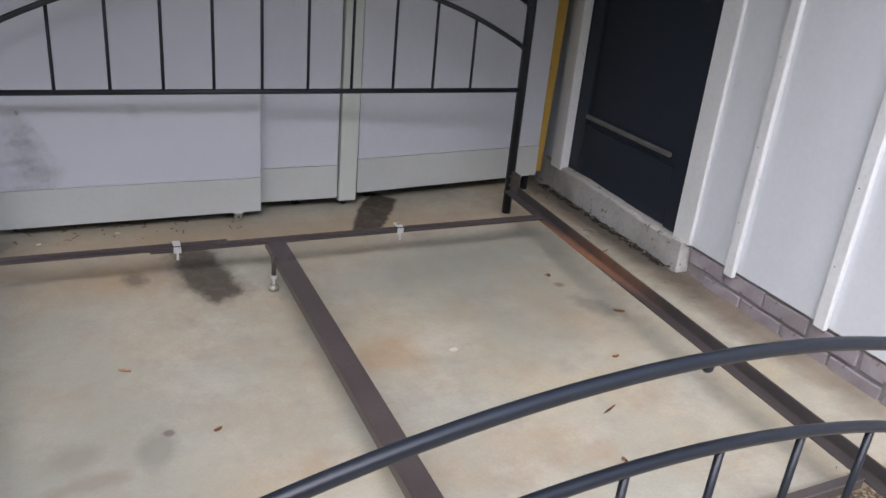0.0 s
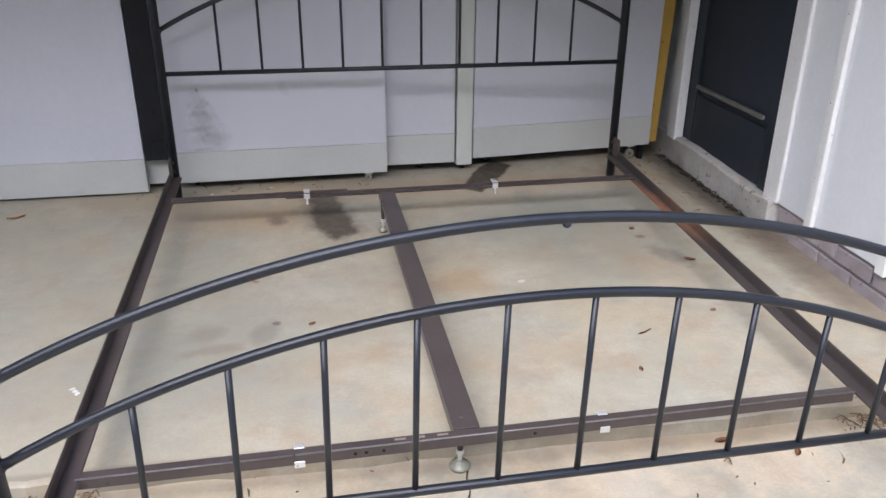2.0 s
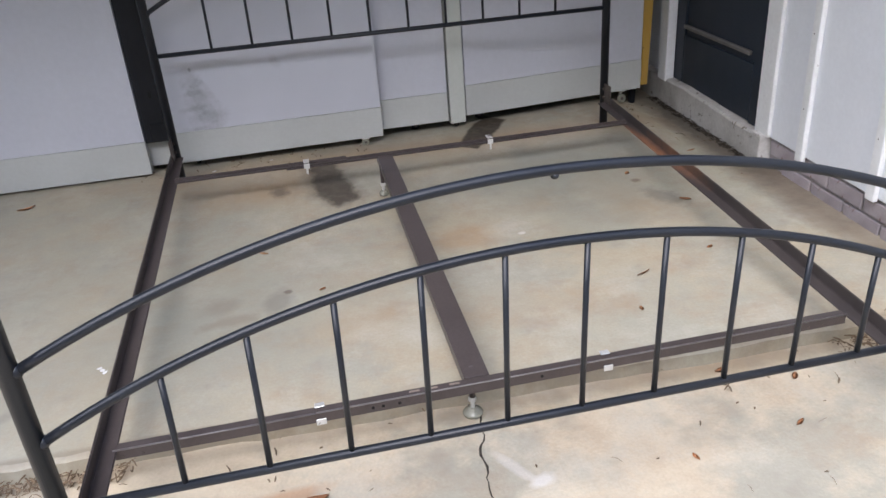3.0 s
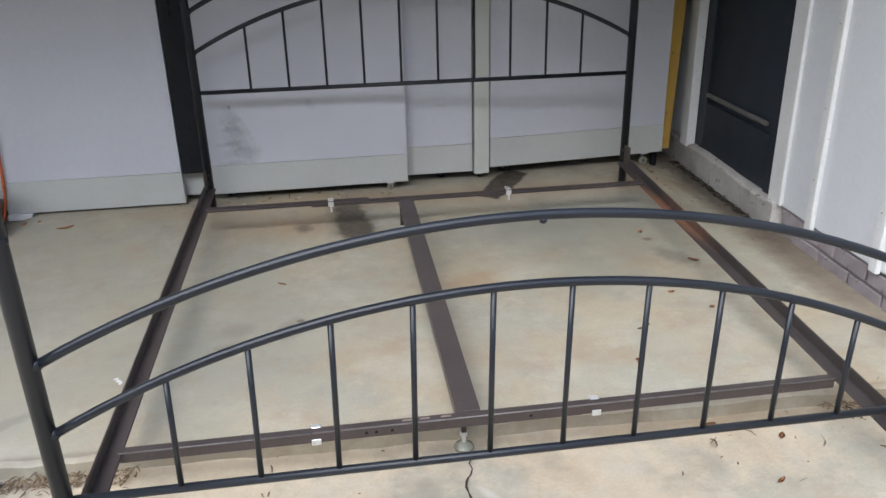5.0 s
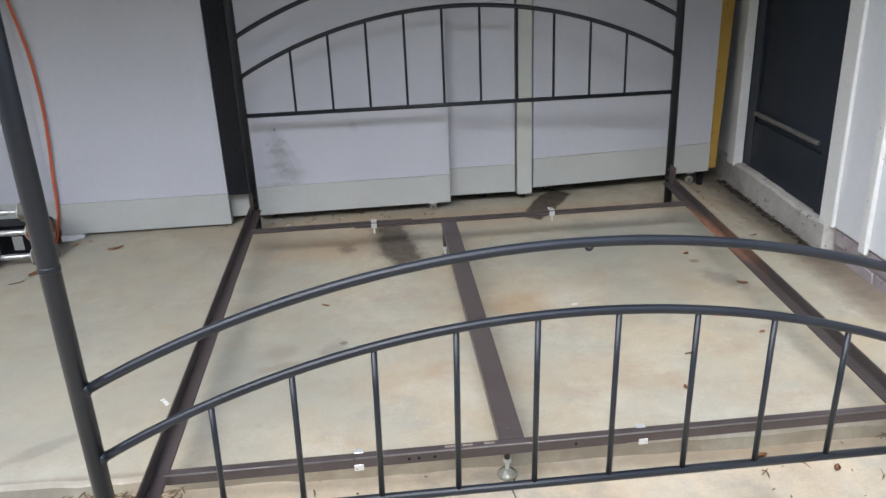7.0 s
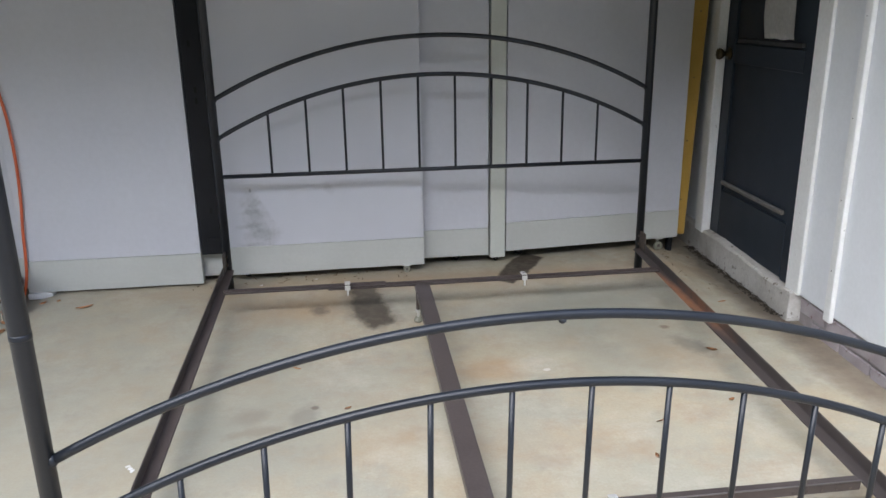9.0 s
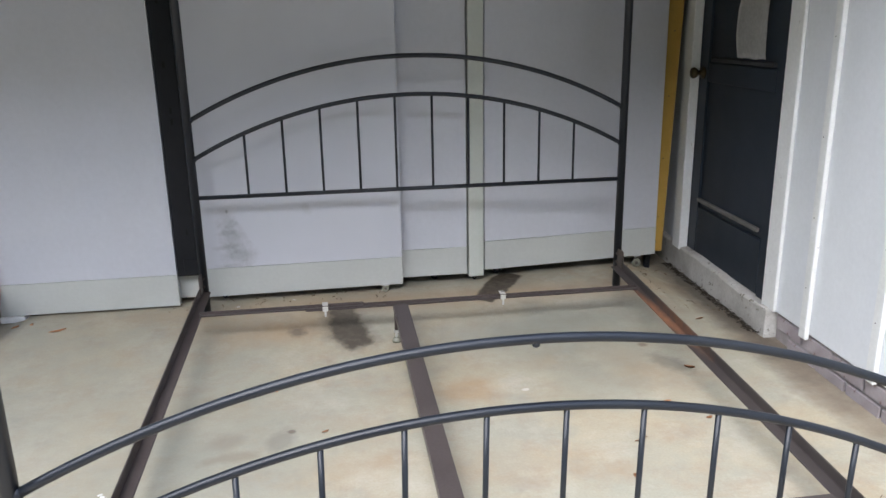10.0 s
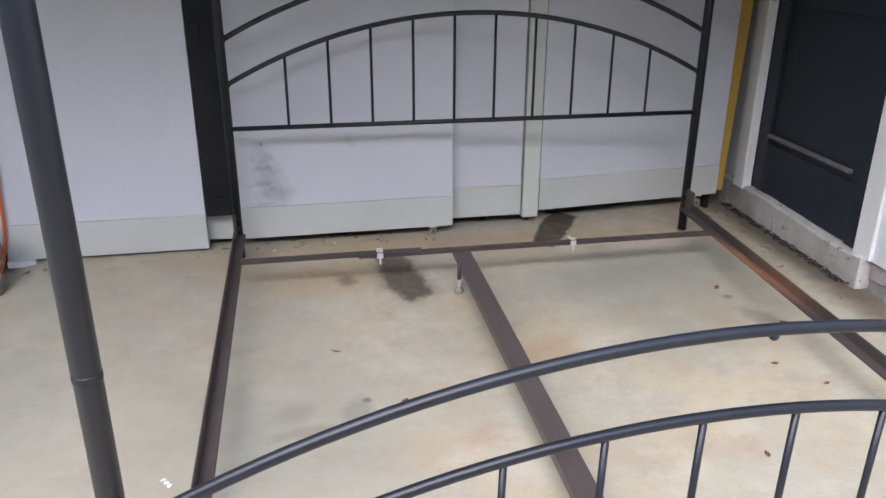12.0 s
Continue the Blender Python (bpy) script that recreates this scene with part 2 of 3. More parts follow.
def rusted_rail():
    m, nt, bsdf, co = started("rail enamel rusting near the head")
    c = mixed(nt, ramp(nt, noise_of(nt, co, 7), [(0.35, (0, 0, 0)), (0.75, (0.8,) * 3)]), (0.046, 0.038, 0.036), (0.07, 0.058, 0.054))
    spots = ramp(nt, noise_of(nt, co, 26, 6, 0.7), [(0.3, (0.55,) * 3), (0.55, (1, 1, 1))])
    k = mixed(nt, 1.0, blot(nt, co, 1.925, 1.40, 0.028, 0.36, 2, 0.5, 0.5, 14.0), spots, "MULTIPLY")
    c = mixed(nt, k, c, (0.24, 0.112, 0.058))
    link(nt, c, bsdf.inputs["Base Color"])
    bsdf.inputs["Roughness"].default_value = 0.55
    bumped(nt, bsdf, noise_of(nt, co, 120), 0.15, 0.002)
    return m


M_RAILRUST = rusted_rail()
M_BEND = surface("painted bend highlight", (0.20, 0.185, 0.18), (0.11, 0.1, 0.098), 30, 120, 0.8, 0.35, 0.2, 0.05)
M_TAN = surface("floor tan in slots", (0.33, 0.27, 0.22), (0.2, 0.16, 0.13), 40, 120, 0.8, 0.6, 0.1, 0.05)
M_WORN = surface("worn steel bracket", (0.055, 0.046, 0.042), (0.15, 0.12, 0.10), 25, 120, 0.9, 0.5, 0.3, 0.2)
M_BLACK = surface("black upright steel", (0.010, 0.011, 0.014), (0.02, 0.021, 0.024), 5, 80, 0.7, 0.45, 0.0, 0.1, grain=0.03, spec=0.2)
M_HOLE = surface("hole darkness", (0.003, 0.003, 0.003), (0.004, 0.004, 0.004), rough=0.9, bump=0)
M_ZINC = surface("zinc plated steel", (0.68, 0.68, 0.66), (0.5, 0.5, 0.48), 20, 90, 0.6, 0.3, 0.45, 0.05)
M_CHROME = surface("dull chrome handle", (0.6, 0.61, 0.62), (0.4, 0.4, 0.4), 20, 90, 0.6, 0.3, 0.95, 0.05)
M_GLIDE = surface("clear plastic glide", (0.25, 0.25, 0.2), (0.15, 0.15, 0.12), 20, 90, 0.7, 0.16, 0.0, 0.05)
M_SIDING = surface("white painted siding", (0.74, 0.765, 0.79), (0.65, 0.675, 0.69), 2.2, 55, 0.6, 0.55, 0.0, 0.12, (0.34, 0.33, 0.3), 0.75, grain=0.03)
M_TRIM = surface("white painted trim", (0.79, 0.805, 0.80), (0.69, 0.695, 0.67), 4, 60, 0.6, 0.5, 0.0, 0.15, (0.24, 0.22, 0.19), 0.675, grain=0.05)
M_DOOR = surface("navy door paint", (0.014, 0.0215, 0.0335), (0.022, 0.030, 0.042), 3, 70, 0.7, 0.45, 0.0, 0.1, grain=0.06, spec=0.3)
M_LEDGE = surface("dusty moulding with caught light", (0.15, 0.143, 0.132), (0.12, 0.115, 0.11), 12, 70, 0.8, 0.7, 0.0, 0.15)
M_LEDGE_DIM = surface("dusty moulding with less caught light", (0.040, 0.041, 0.045), (0.028, 0.03, 0.034), 12, 70, 0.8, 0.7, 0.0, 0.15)
M_BRASS = surface("tarnished brass", (0.10, 0.075, 0.04), (0.06, 0.045, 0.03), 20, 80, 0.8, 0.35, 0.8, 0.1)
M_CURB = surface("worn painted curb", (0.50, 0.49, 0.46), (0.28, 0.26, 0.225), 3.5, 70, 1.0, 0.75, 0.0, 0.4, (0.17, 0.15, 0.125), 0.60)
M_FLAKE = surface("flaking white paint", (0.60, 0.595, 0.57), (0.40, 0.38, 0.345), 16, 70, 0.9, 0.7, 0.0, 0.4, (0.22, 0.2, 0.17), 0.60)
M_BRICK = surface("grey painted brick", (0.37, 0.335, 0.345), (0.26, 0.215, 0.22), 9, 70, 0.9, 0.8, 0.0, 0.5, (0.2, 0.13, 0.125), 0.62, vary=0.12)
M_MORTAR = surface("mortar", (0.36, 0.335, 0.335), (0.24, 0.21, 0.2), 8, 70, 0.9, 0.9, 0.0, 0.5)
M_YELLOW = surface("yellow fibreglass", (0.49, 0.31, 0.065), (0.38, 0.235, 0.05), 4, 90, 0.7, 0.45, 0.0, 0.1, grain=0.03)
M_PAPER = surface("crumpled white paper", (0.80, 0.795, 0.77), (0.68, 0.67, 0.64), 9, 60, 0.7, 0.75, 0.0, 0.2)
M_CORD = surface("orange cord", (0.62, 0.13, 0.045), (0.5, 0.1, 0.04), 12, 90, 0.6, 0.45, 0.0, 0.05)
M_IRON = surface("grey painted cast iron", (0.17, 0.175, 0.15), (0.10, 0.095, 0.08), 22, 80, 0.9, 0.6, 0.0, 0.3, (0.30, 0.13, 0.05), 0.56)
M_RUST = surface("rusted cast iron", (0.33, 0.13, 0.05), (0.17, 0.075, 0.04), 26, 80, 1.0, 0.8, 0.0, 0.5, (0.5, 0.47, 0.42), 0.56)
M_LEAF = surface("dry leaf", (0.54, 0.26, 0.12), (0.38, 0.19, 0.09), 30, 160, 0.9, 0.7, 0.0, 0.2, vary=0.3)
M_TWIG = surface("dry litter", (0.17, 0.115, 0.065), (0.1, 0.07, 0.045), 30, 160, 0.9, 0.85, 0.0, 0.3)
M_CEILING = surface("carport ceiling paint", (0.15, 0.14, 0.115), (0.11, 0.10, 0.085), 2, 40, 0.6, 0.7, 0.0, 0.1)
M_WHITE = surface("white plastic", (0.75, 0.75, 0.74), (0.66, 0.66, 0.65), 10, 60, 0.5, 0.45, 0.0, 0.05, grain=0.03)
M_SCREEN = surface("dark sky screen", (0.05, 0.075, 0.03), (0.03, 0.045, 0.02), 0.6, 6, 0.9, 0.9, 0.0, 0.0)
M_CRACK = surface("crack darkness", (0.035, 0.028, 0.02), (0.05, 0.04, 0.03), 30, 90, 0.5, 0.95, 0.0, 0.1)
M_INK = surface("faded paint marks", (0.5, 0.47, 0.36), (0.3, 0.28, 0.2), 40, 90, 0.8, 0.7, 0.0, 0.1)


# ---- building helpers ----
def mesh_of(name, bm, material, smooth=False):
    bmesh.ops.recalc_face_normals(bm, faces=bm.faces)
    for f in bm.faces:
        f.smooth = smooth
    me = bpy.data.meshes.new(name)
    bm.to_mesh(me)
    bm.free()
    me.materials.append(material)
    return me


def part(name, bm, material, parent=None, label="", smooth=False):
    ob = new(name, mesh_of(name, bm, material, smooth))
    if parent:
        ob.parent = parent
    return tagged(ob, label)


def thing(name, label, category, at=None, group="", kind=""):
    ob = new(name)
    ob.empty_display_size = 0.05
    if at is not None:
        ob.matrix_basis = at
    return tagged(ob, label, category, group, kind)


def box(x0, x1, y0, y1, z0, z1, bevel=0.002, bm=None, m=None):
    bm = bm or bmesh.new()
    made = bmesh.ops.create_cube(bm, size=1)["verts"]
    for v in made:
        v.co = Vector(((x0 + x1) / 2 + v.co.x * (x1 - x0), (y0 + y1) / 2 + v.co.y * (y1 - y0), (z0 + z1) / 2 + v.co.z * (z1 - z0)))
    if bevel:
        edges = list({e for v in made for e in v.link_edges})
        res = bmesh.ops.bevel(bm, geom=edges, offset=bevel, segments=1, affect="EDGES")
    if m is not None:
        bmesh.ops.transform(bm, matrix=m, verts=bm.verts)
    return bm


def tube(points, r, segs=14, bm=None, caps=True):
    """A round tube along points."""
    bm = bm or bmesh.new()
    pts = [Vector(p) for p in points]
    rings, side = [], None
    for i, p in enumerate(pts):
        d = (pts[min(i + 1, len(pts) - 1)] - pts[max(i - 1, 0)]).normalized()
        if side is None:
            side = d.cross(Vector((0, 1, 0)) if abs(d.y) < 0.9 else Vector((1, 0, 0))).normalized()
        side = (side - d * side.dot(d)).normalized()
        up = d.cross(side)
        rr = r[i] if isinstance(r, (list, tuple)) else r
        rings.append([bm.verts.new(p + rr * (math.cos(a) * side + math.sin(a) * up)) for a in (2 * math.pi * k / segs for k in range(segs))])
    for a, b in zip(rings, rings[1:]):
        for k in range(segs):
            bm.faces.new((a[k], a[(k + 1) % segs], b[(k + 1) % segs], b[k]))
    if caps:
        bm.faces.new(rings[0])
        bm.faces.new(rings[-1][::-1])
    return bm


def angle_bar(a, b, flat, tall, t=0.0050):
    """An L-shaped bar from a to b: flat and tall are the two flanges' vectors from its corner line."""
    bm = bmesh.new()
    a, b, flat, tall = Vector(a), Vector(b), Vector(flat), Vector(tall)
    fu, tu = flat.normalized(), tall.normalized()
    prof = [Vector(), flat, flat + tu * t, fu * t + tu * t, tall + fu * t, tall]
    r0, r1 = [bm.verts.new(a + p) for p in prof], [bm.verts.new(b + p) for p in prof]
    for k in range(6):
        bm.faces.new((r0[k], r0[(k + 1) % 6], r1[(k + 1) % 6], r1[k]))
    bm.faces.new(r0)
    bm.faces.new(r1[::-1])
    bmesh.ops.bevel(bm, geom=list(bm.edges), offset=0.0022, segments=3, affect="EDGES")
    return bm


def extruded(profile, a, b, bevel=0.0008):
    """A closed outline of (x, y) pairs carried from a to b; x runs sideways, y along the remaining axis."""
    bm = bmesh.new()
    a, b = Vector(a), Vector(b)
    d = (b - a).normalized()
    side = Vector((1, 0, 0))
    up = side.cross(d) if abs(d.z) < 0.9 else Vector((0, 1, 0))
    r0 = [bm.verts.new(a + side * x + up * y) for x, y in profile]
    r1 = [bm.verts.new(b + side * x + up * y) for x, y in profile]
    n = len(profile)
    for k in range(n):
        bm.faces.new((r0[k], r0[(k + 1) % n], r1[(k + 1) % n], r1[k]))
    bm.faces.new(r0)
    bm.faces.new(r1[::-1])
    bmesh.ops.bevel(bm, geom=list(bm.edges), offset=bevel, segments=1, affect="EDGES")
    return bm


def channel(w0, w1, depth, t):
    """A U outline from w0 to w1 with its back at 0 and legs of that depth."""
    s = 1 if depth > 0 else -1
    return [(w0, 0), (w1, 0), (w1, depth), (w1 - t, depth), (w1 - t, t * s), (w0 + t, t * s), (w0 + t, depth), (w0, depth)]


# ---- the setting ----
# the house stands turned by 3.1 degrees; local x runs out from the door wall's face, local y along it
HOUSE = pose(2.44, 1.39, 0, 0, 0, -3.1)


def setting(name, bm, material, label="", category="", m=None, smooth=False):
    if m is not None:
        bmesh.ops.transform(bm, matrix=m, verts=bm.verts)
    return tagged(part(name, bm, material, None, label, smooth), label, category, kind="structure")


def smooth_step(a, b, v):
    t = min(1, max(0, (v - a) / (b - a)))
    return t * t * (3 - 2 * t)


def slab_edge(x):
    """The slab's front edge runs a little askew to the bed."""
    return 0.218 - 0.026 * x


def floor_z(x, y):
    """The slab rises a little towards the back, between the kerb and the left end of the bed."""
    return 0.048 * smooth_step(1.2, 2.05, y) * smooth_step(-1.05, -0.8, x) * (1 - smooth_step(2.15, 2.35, x)) if y > slab_edge(x) else -0.05


bm = bmesh.new()
# uneven front edge of the carport slab
xs, SLAB_Y = [-7 + 0.06 * i for i in range(165)], [1.0 + 0.07 * i for i in range(17)] + [3.2]
rows_ = []
for x in xs:
    y = slab_edge(x) + 0.012 * noise.noise((x * 3, 0, 0)) + 0.010 * noise.noise((x * 17, 3, 0))
    z = -0.012 + 0.006 * noise.noise((x * 9, 5, 0))
    rows_.append([bm.verts.new(p) for p in ((x, y - 0.006, -0.09), (x, y - 0.002, z), (x, y + 0.010, 0.0), *((x, yy, floor_z(x, yy)) for yy in SLAB_Y))])
for a, b in zip(rows_, rows_[1:]):
    for k in range(len(a) - 1):
        bm.faces.new((a[k], a[k + 1], b[k + 1], b[k]))
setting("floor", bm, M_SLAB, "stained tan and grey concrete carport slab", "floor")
bm = bmesh.new()
bmesh.ops.create_grid(bm, x_segments=2, y_segments=2, size=300)
bmesh.ops.translate(bm, verts=bm.verts, vec=(0, 0, -0.05))
setting("ground", bm, M_DRIVE, "pale tan concrete driveway outside the slab, darkened out of view", "driveway")
# crack in the driveway
bm = bmesh.new()
random.seed(5)
y, x, left, right = 0.19, 0.852, [], []
while y > -0.75:
    w = random.uniform(0.0012, 0.0035)
    left.append(bm.verts.new((x - w, y, -0.0475)))
    right.append(bm.verts.new((x + w, y, -0.0475)))
    y -= random.uniform(0.01, 0.025)
    x += random.uniform(-0.010, 0.0085)
for k in range(len(left) - 1):
    bm.faces.new((left[k], right[k], right[k + 1], left[k + 1]))
setting("driveway_crack", bm, M_CRACK, "thin jagged dark crack in the driveway", "crack")

# door wall: siding sheets with the doorway cut out, battens, foundation
W_THICK = 0.14
DOOR_Y0, DOOR_Y1, DOOR_TOP = 0.028, 0.918, 2.18
bm = bmesh.new()
box(0, W_THICK, -6.0, DOOR_Y0 - 0.004, 0.125, 2.6, 0.003, bm)
box(0, W_THICK, DOOR_Y1 + 0.004, 1.75, -0.05, 2.6, 0.003, bm)
box(0, W_THICK, DOOR_Y0 - 0.004, DOOR_Y1 + 0.004, DOOR_TOP + 0.004, 2.6, 0.003, bm)
wall_door = setting("wall_east", bm, M_SIDING, "white painted vertical board-and-batten siding wall", "wall", HOUSE)
for i in range(9):
    y = -0.308 - 0.428 * i
    bm = box(-0.021, -0.001, y - 0.024, y + 0.024, 0.105 + 0.012 * (i % 2), 2.335 if y > -1.3 else 2.44, 0.004, None, HOUSE)
    b = setting("batten", bm, M_TRIM, "white painted wood batten on the siding", "batten")
    for z in (0.32, 0.62, 0.93, 1.27) if i < 3 else ():
        zz = z + 0.05 * noise.noise((i * 3.1, z * 7, 0))
        part("nail", tube([HOUSE @ Vector((-0.0205, y + 0.006, zz)), HOUSE @ Vector((-0.0214, y + 0.006, zz))], 0.0026, 8), M_WORN, b)
bm = box(0.016, W_THICK, -6.0, -0.06, -0.3, 0.12, 0, None, HOUSE)
foundation = setting("foundation", bm, M_MORTAR, "grey painted brick foundation below the siding", "foundation")
# door threshold kerb
bm = bmesh.new()
box(-0.034, W_THICK + 0.1, -0.05, 1.60, -0.02, 0.126, 0.008, bm)
bmesh.ops.subdivide_edges(bm, edges=[e for e in bm.edges if e.calc_length() > 0.6], cuts=30)
for v in bm.verts:
    if v.co.z > 0.06:
        v.co.z += 0.026 * smooth_step(-0.03, 0.03, v.co.x) + 0.016 * smooth_step(0.1, 0.7, v.co.y)
    v.co += Vector((0.006, 0, 0.005)) * noise.noise(v.co * 9)
kerb = setting("threshold_kerb", bm, M_CURB, "worn grey painted concrete kerb under the door", "kerb", HOUSE)
bm = bmesh.new()
box(-0.036, W_THICK, -0.0535, -0.048, 0.004, 0.124, 0.002, bm)
box(-0.037, -0.0, -0.053, 0.012, 0.120, 0.134, 0.002, bm)
bmesh.ops.transform(bm, matrix=HOUSE, verts=bm.verts)
part("painted_end", bm, M_FLAKE, kerb, "flaking white painted end")
# casing boards
for y0, y1, proud, name in ((DOOR_Y0 - 0.105, DOOR_Y0 + 0.002, -0.018, "door_casing"), (DOOR_Y1 - 0.015, DOOR_Y1 + 0.084, -0.042, "door_casing")):
    bm = box(proud, 0.006 if y0 > 0.5 else -0.001, y0, y1, 0.127, 2.30, 0.004, None, HOUSE)
    setting(name, bm, M_TRIM, "chipped white painted wooden door casing board", "door casing")
bm = box(-0.018, -0.001, DOOR_Y0 + 0.002, DOOR_Y1 - 0.024, DOOR_TOP, 2.30, 0.004, None, HOUSE)
setting("door_casing", bm, M_TRIM, "white painted wooden head casing over the door", "door casing")

# the door
door = thing("door_1", "closed dark navy painted panel door with dusty, highlit mouldings", "door", HOUSE, kind="structure")
DX = 0.008
bm = bmesh.new()
box(DX + 0.012, DX + 0.04, DOOR_Y0 + 0.06, DOOR_Y1 - 0.06, 0.14, DOOR_TOP - 0.02, 0.002, bm)
part("door_core", bm, M_DOOR, door)
for y0, y1 in ((DOOR_Y0, DOOR_Y0 + 0.105), (DOOR_Y1 - 0.105, DOOR_Y1)):
    part("stile", box(DX, DX + 0.045, y0, y1, 0.125, DOOR_TOP, 0.003), M_DOOR, door)
for z0, z1 in ((0.135, 0.385), (1.03, 1.125), (2.03, DOOR_TOP)):
    part("rail", box(DX, DX + 0.045, DOOR_Y0 + 0.107, DOOR_Y1 - 0.107, z0, z1, 0.003), M_DOOR, door)
# strip colours hold dust and the light caught on the ledges, upper one dimmer
for z, y0, y1 in ((0.424, 0.172, 0.818), (1.142, 0.155, 0.775)):
    part("moulding", box(DX - 0.007, DX + 0.011, y0, y1, z - 0.0095, z + 0.0095, 0.003), M_LEDGE if z < 1 else M_LEDGE_DIM, door, "dusty grey moulding strip with painted ledge highlight")
knob = part("door_knob", tube([(DX, 0.865, 1.072), (DX - 0.008, 0.865, 1.072), (DX - 0.009, 0.865, 1.072), (DX - 0.03, 0.865, 1.072), (DX - 0.036, 0.865, 1.072), (DX - 0.05, 0.865, 1.072), (DX - 0.062, 0.865, 1.072), (DX - 0.066, 0.865, 1.072)],
                              [0.032, 0.03, 0.013, 0.012, 0.022, 0.029, 0.025, 0.012], 18), M_BRASS, door, "tarnished brass door knob", True)
# paper taped over the door's window
bm = bmesh.new()
cols, rws = 10, 24
grid = [[bm.verts.new((DX - 0.004 - 0.006 * abs(noise.noise((u * 9, v * 14, 2))), 0.232 + 0.010 * math.sin(v * 7) + 0.02 * v + u * (0.268 + 0.022 * math.sin(v * 6) - 0.04 * v) , 1.16 + v * 0.62 + 0.006 * noise.noise((u * 4, 1, v * 3)))) for u in (i / cols for i in range(cols + 1))] for v in (j / rws for j in range(rws + 1))]
for a, b in zip(grid, grid[1:]):
    for k in range(cols):
        bm.faces.new((a[k], a[k + 1], b[k + 1], b[k]))
bmesh.ops.solidify(bm, geom=list(bm.faces), thickness=0.0012)
bmesh.ops.transform(bm, matrix=HOUSE, verts=bm.verts)
tagged(part("paper_sheet", bm, M_PAPER, None, "", True), "crumpled white paper sheet taped on the navy door", "paper")

# back and far walls, ceiling: they close the carport
# unseen tree-like screen behind the camera, added to block low sky light
bm = bmesh.new()
random.seed(21)
cols_ = []
for k in range(61):
    a = radians(140 + 3.3 * k)
    high = 5.0 + 2.5 * smooth_step(190, 225, 140 + 3.3 * k)
    rad = 11.5 + random.uniform(-0.4, 0.4)
    cols_.append([bm.verts.new((rad * math.cos(a), rad * math.sin(a), z)) for z in (-0.06, 1.5, high * 0.5, high + random.uniform(-0.8, 0.8))])
for a, b in zip(cols_, cols_[1:]):
    for k in range(3):
        bm.faces.new((a[k], a[k + 1], b[k + 1], b[k]))
setting("backdrop", bm, M_SCREEN, "unseen dark green screen far behind, blocking low sky", "trees")
setting("wall_north", box(-3.6, 2.7, 3.02, 3.16, -0.05, 2.6, 0), M_SIDING, "plain painted wall behind the panels", "wall")
# side wall out of view, added to keep light off the left panels
setting("shading_wall_west", box(-3.76, -3.6, 0.5, 3.16, -0.05, 2.6, 0), M_SIDING, "unseen plain side wall added to dim the left panels", "wall")
setting("ceiling", box(-3.6, 2.75, ROOF_EDGE, 3.16, 2.34, 2.46, 0), M_CEILING, "painted carport ceiling boards", "ceiling")
# board out of view under the roof edge, added to dim the panel tops
setting("roof_light_block", box(-3.6, 2.42, ROOF_EDGE - 0.045, ROOF_EDGE - 0.002, 2.2, 2.46, 0.003), M_CEILING, "unseen board added along the carport roof edge to cut light", "fascia")


# ---- rolling panels along the back ----
def caster(parent, x, y, z_top, ground, shown):
    """A small swivel caster whose wheel faces the room."""
    m = M_ZINC if shown else M_BLACK
    c = part("caster", box(x - 0.02, x + 0.02, y - 0.016, y + 0.02, z_top - 0.006, z_top, 0.002), m, parent, "small swivel caster")
    r = min(0.024, (z_top - ground - 0.006) / 2)
    cz = ground + r + 0.0008
    part("fork", box(x - 0.006, x + 0.006, y + 0.008, y + 0.012, cz, z_top - 0.004, 0.001), m, c)
    part("wheel", tube([(x, y - 0.008, cz), (x, y - 0.007, cz), (x, y - 0.004, cz), (x, y + 0.004, cz), (x, y + 0.007, cz)], [r * 0.86, r * 0.97, r, r, r * 0.9], 22), M_GLIDE if shown else M_BLACK, c, "plastic wheel", True)
    part("hub", tube([(x, y - 0.011, cz), (x, y - 0.008, cz)], [r * 0.3, r * 0.38], 12), M_WORN, c)


def panel(x0, y0, x1, y1, z0, band, label, casters=(), top=2.3, thick=0.04, mat=M_PANEL):
    """A tall painted sheet from (x0, y0) to (x1, y1), its foot at z0, with a paler edge band up to the height band."""
    length, turn = math.hypot(x1 - x0, y1 - y0), math.degrees(math.atan2(y1 - y0, x1 - x0))
    t = thing("rolling_panel", label, "panel", pose(x0, y0, 0, 0, 0, turn), group="panels along the back wall")
    part("sheet", box(0, length, 0, thick, band + 0.0005 if band else z0, top, 0.002), mat, t)
    if band:
        part("bottom_band", box(0, length, -0.003, thick, z0, band, 0.002), M_BAND, t, "pale green-grey bottom band")
    for c, back in casters:
        caster(t, c, back, z0, floor_z(x0 + c * (x1 - x0) / length, y0 + back), back < 0.03)
    return t


panel(-0.957, 2.10, -0.155, 2.10, 0.06, 0.212, "tall lilac-white panel with a grey-green bottom band", ((0.2, 0.09), (0.7, 0.09)))
panel(-2.6, 2.17, -0.975, 2.17, 0.06, 0.21, "tall bluish white panel behind the dumbbells", ((0.3, 0.09), (1.3, 0.09)))
stained = panel(-0.035, 2.115, 0.918, 2.13, 0.088, 0.228, "tall white panel with a black scuff and grey-green foot", ((0.865, 0.012), (0.08, 0.09)), mat=M_SCUFFED)
panel(0.90, 2.20, 1.256, 2.20, 0.097, 0.24, "narrow white panel set back behind its neighbour", ((0.2, 0.09),))
panel(1.2665, 2.197, 1.3435, 2.203, 0.08, 0, "narrow greenish white upright strip between panels", ((0.04, 0.05),), mat=M_STRIP)
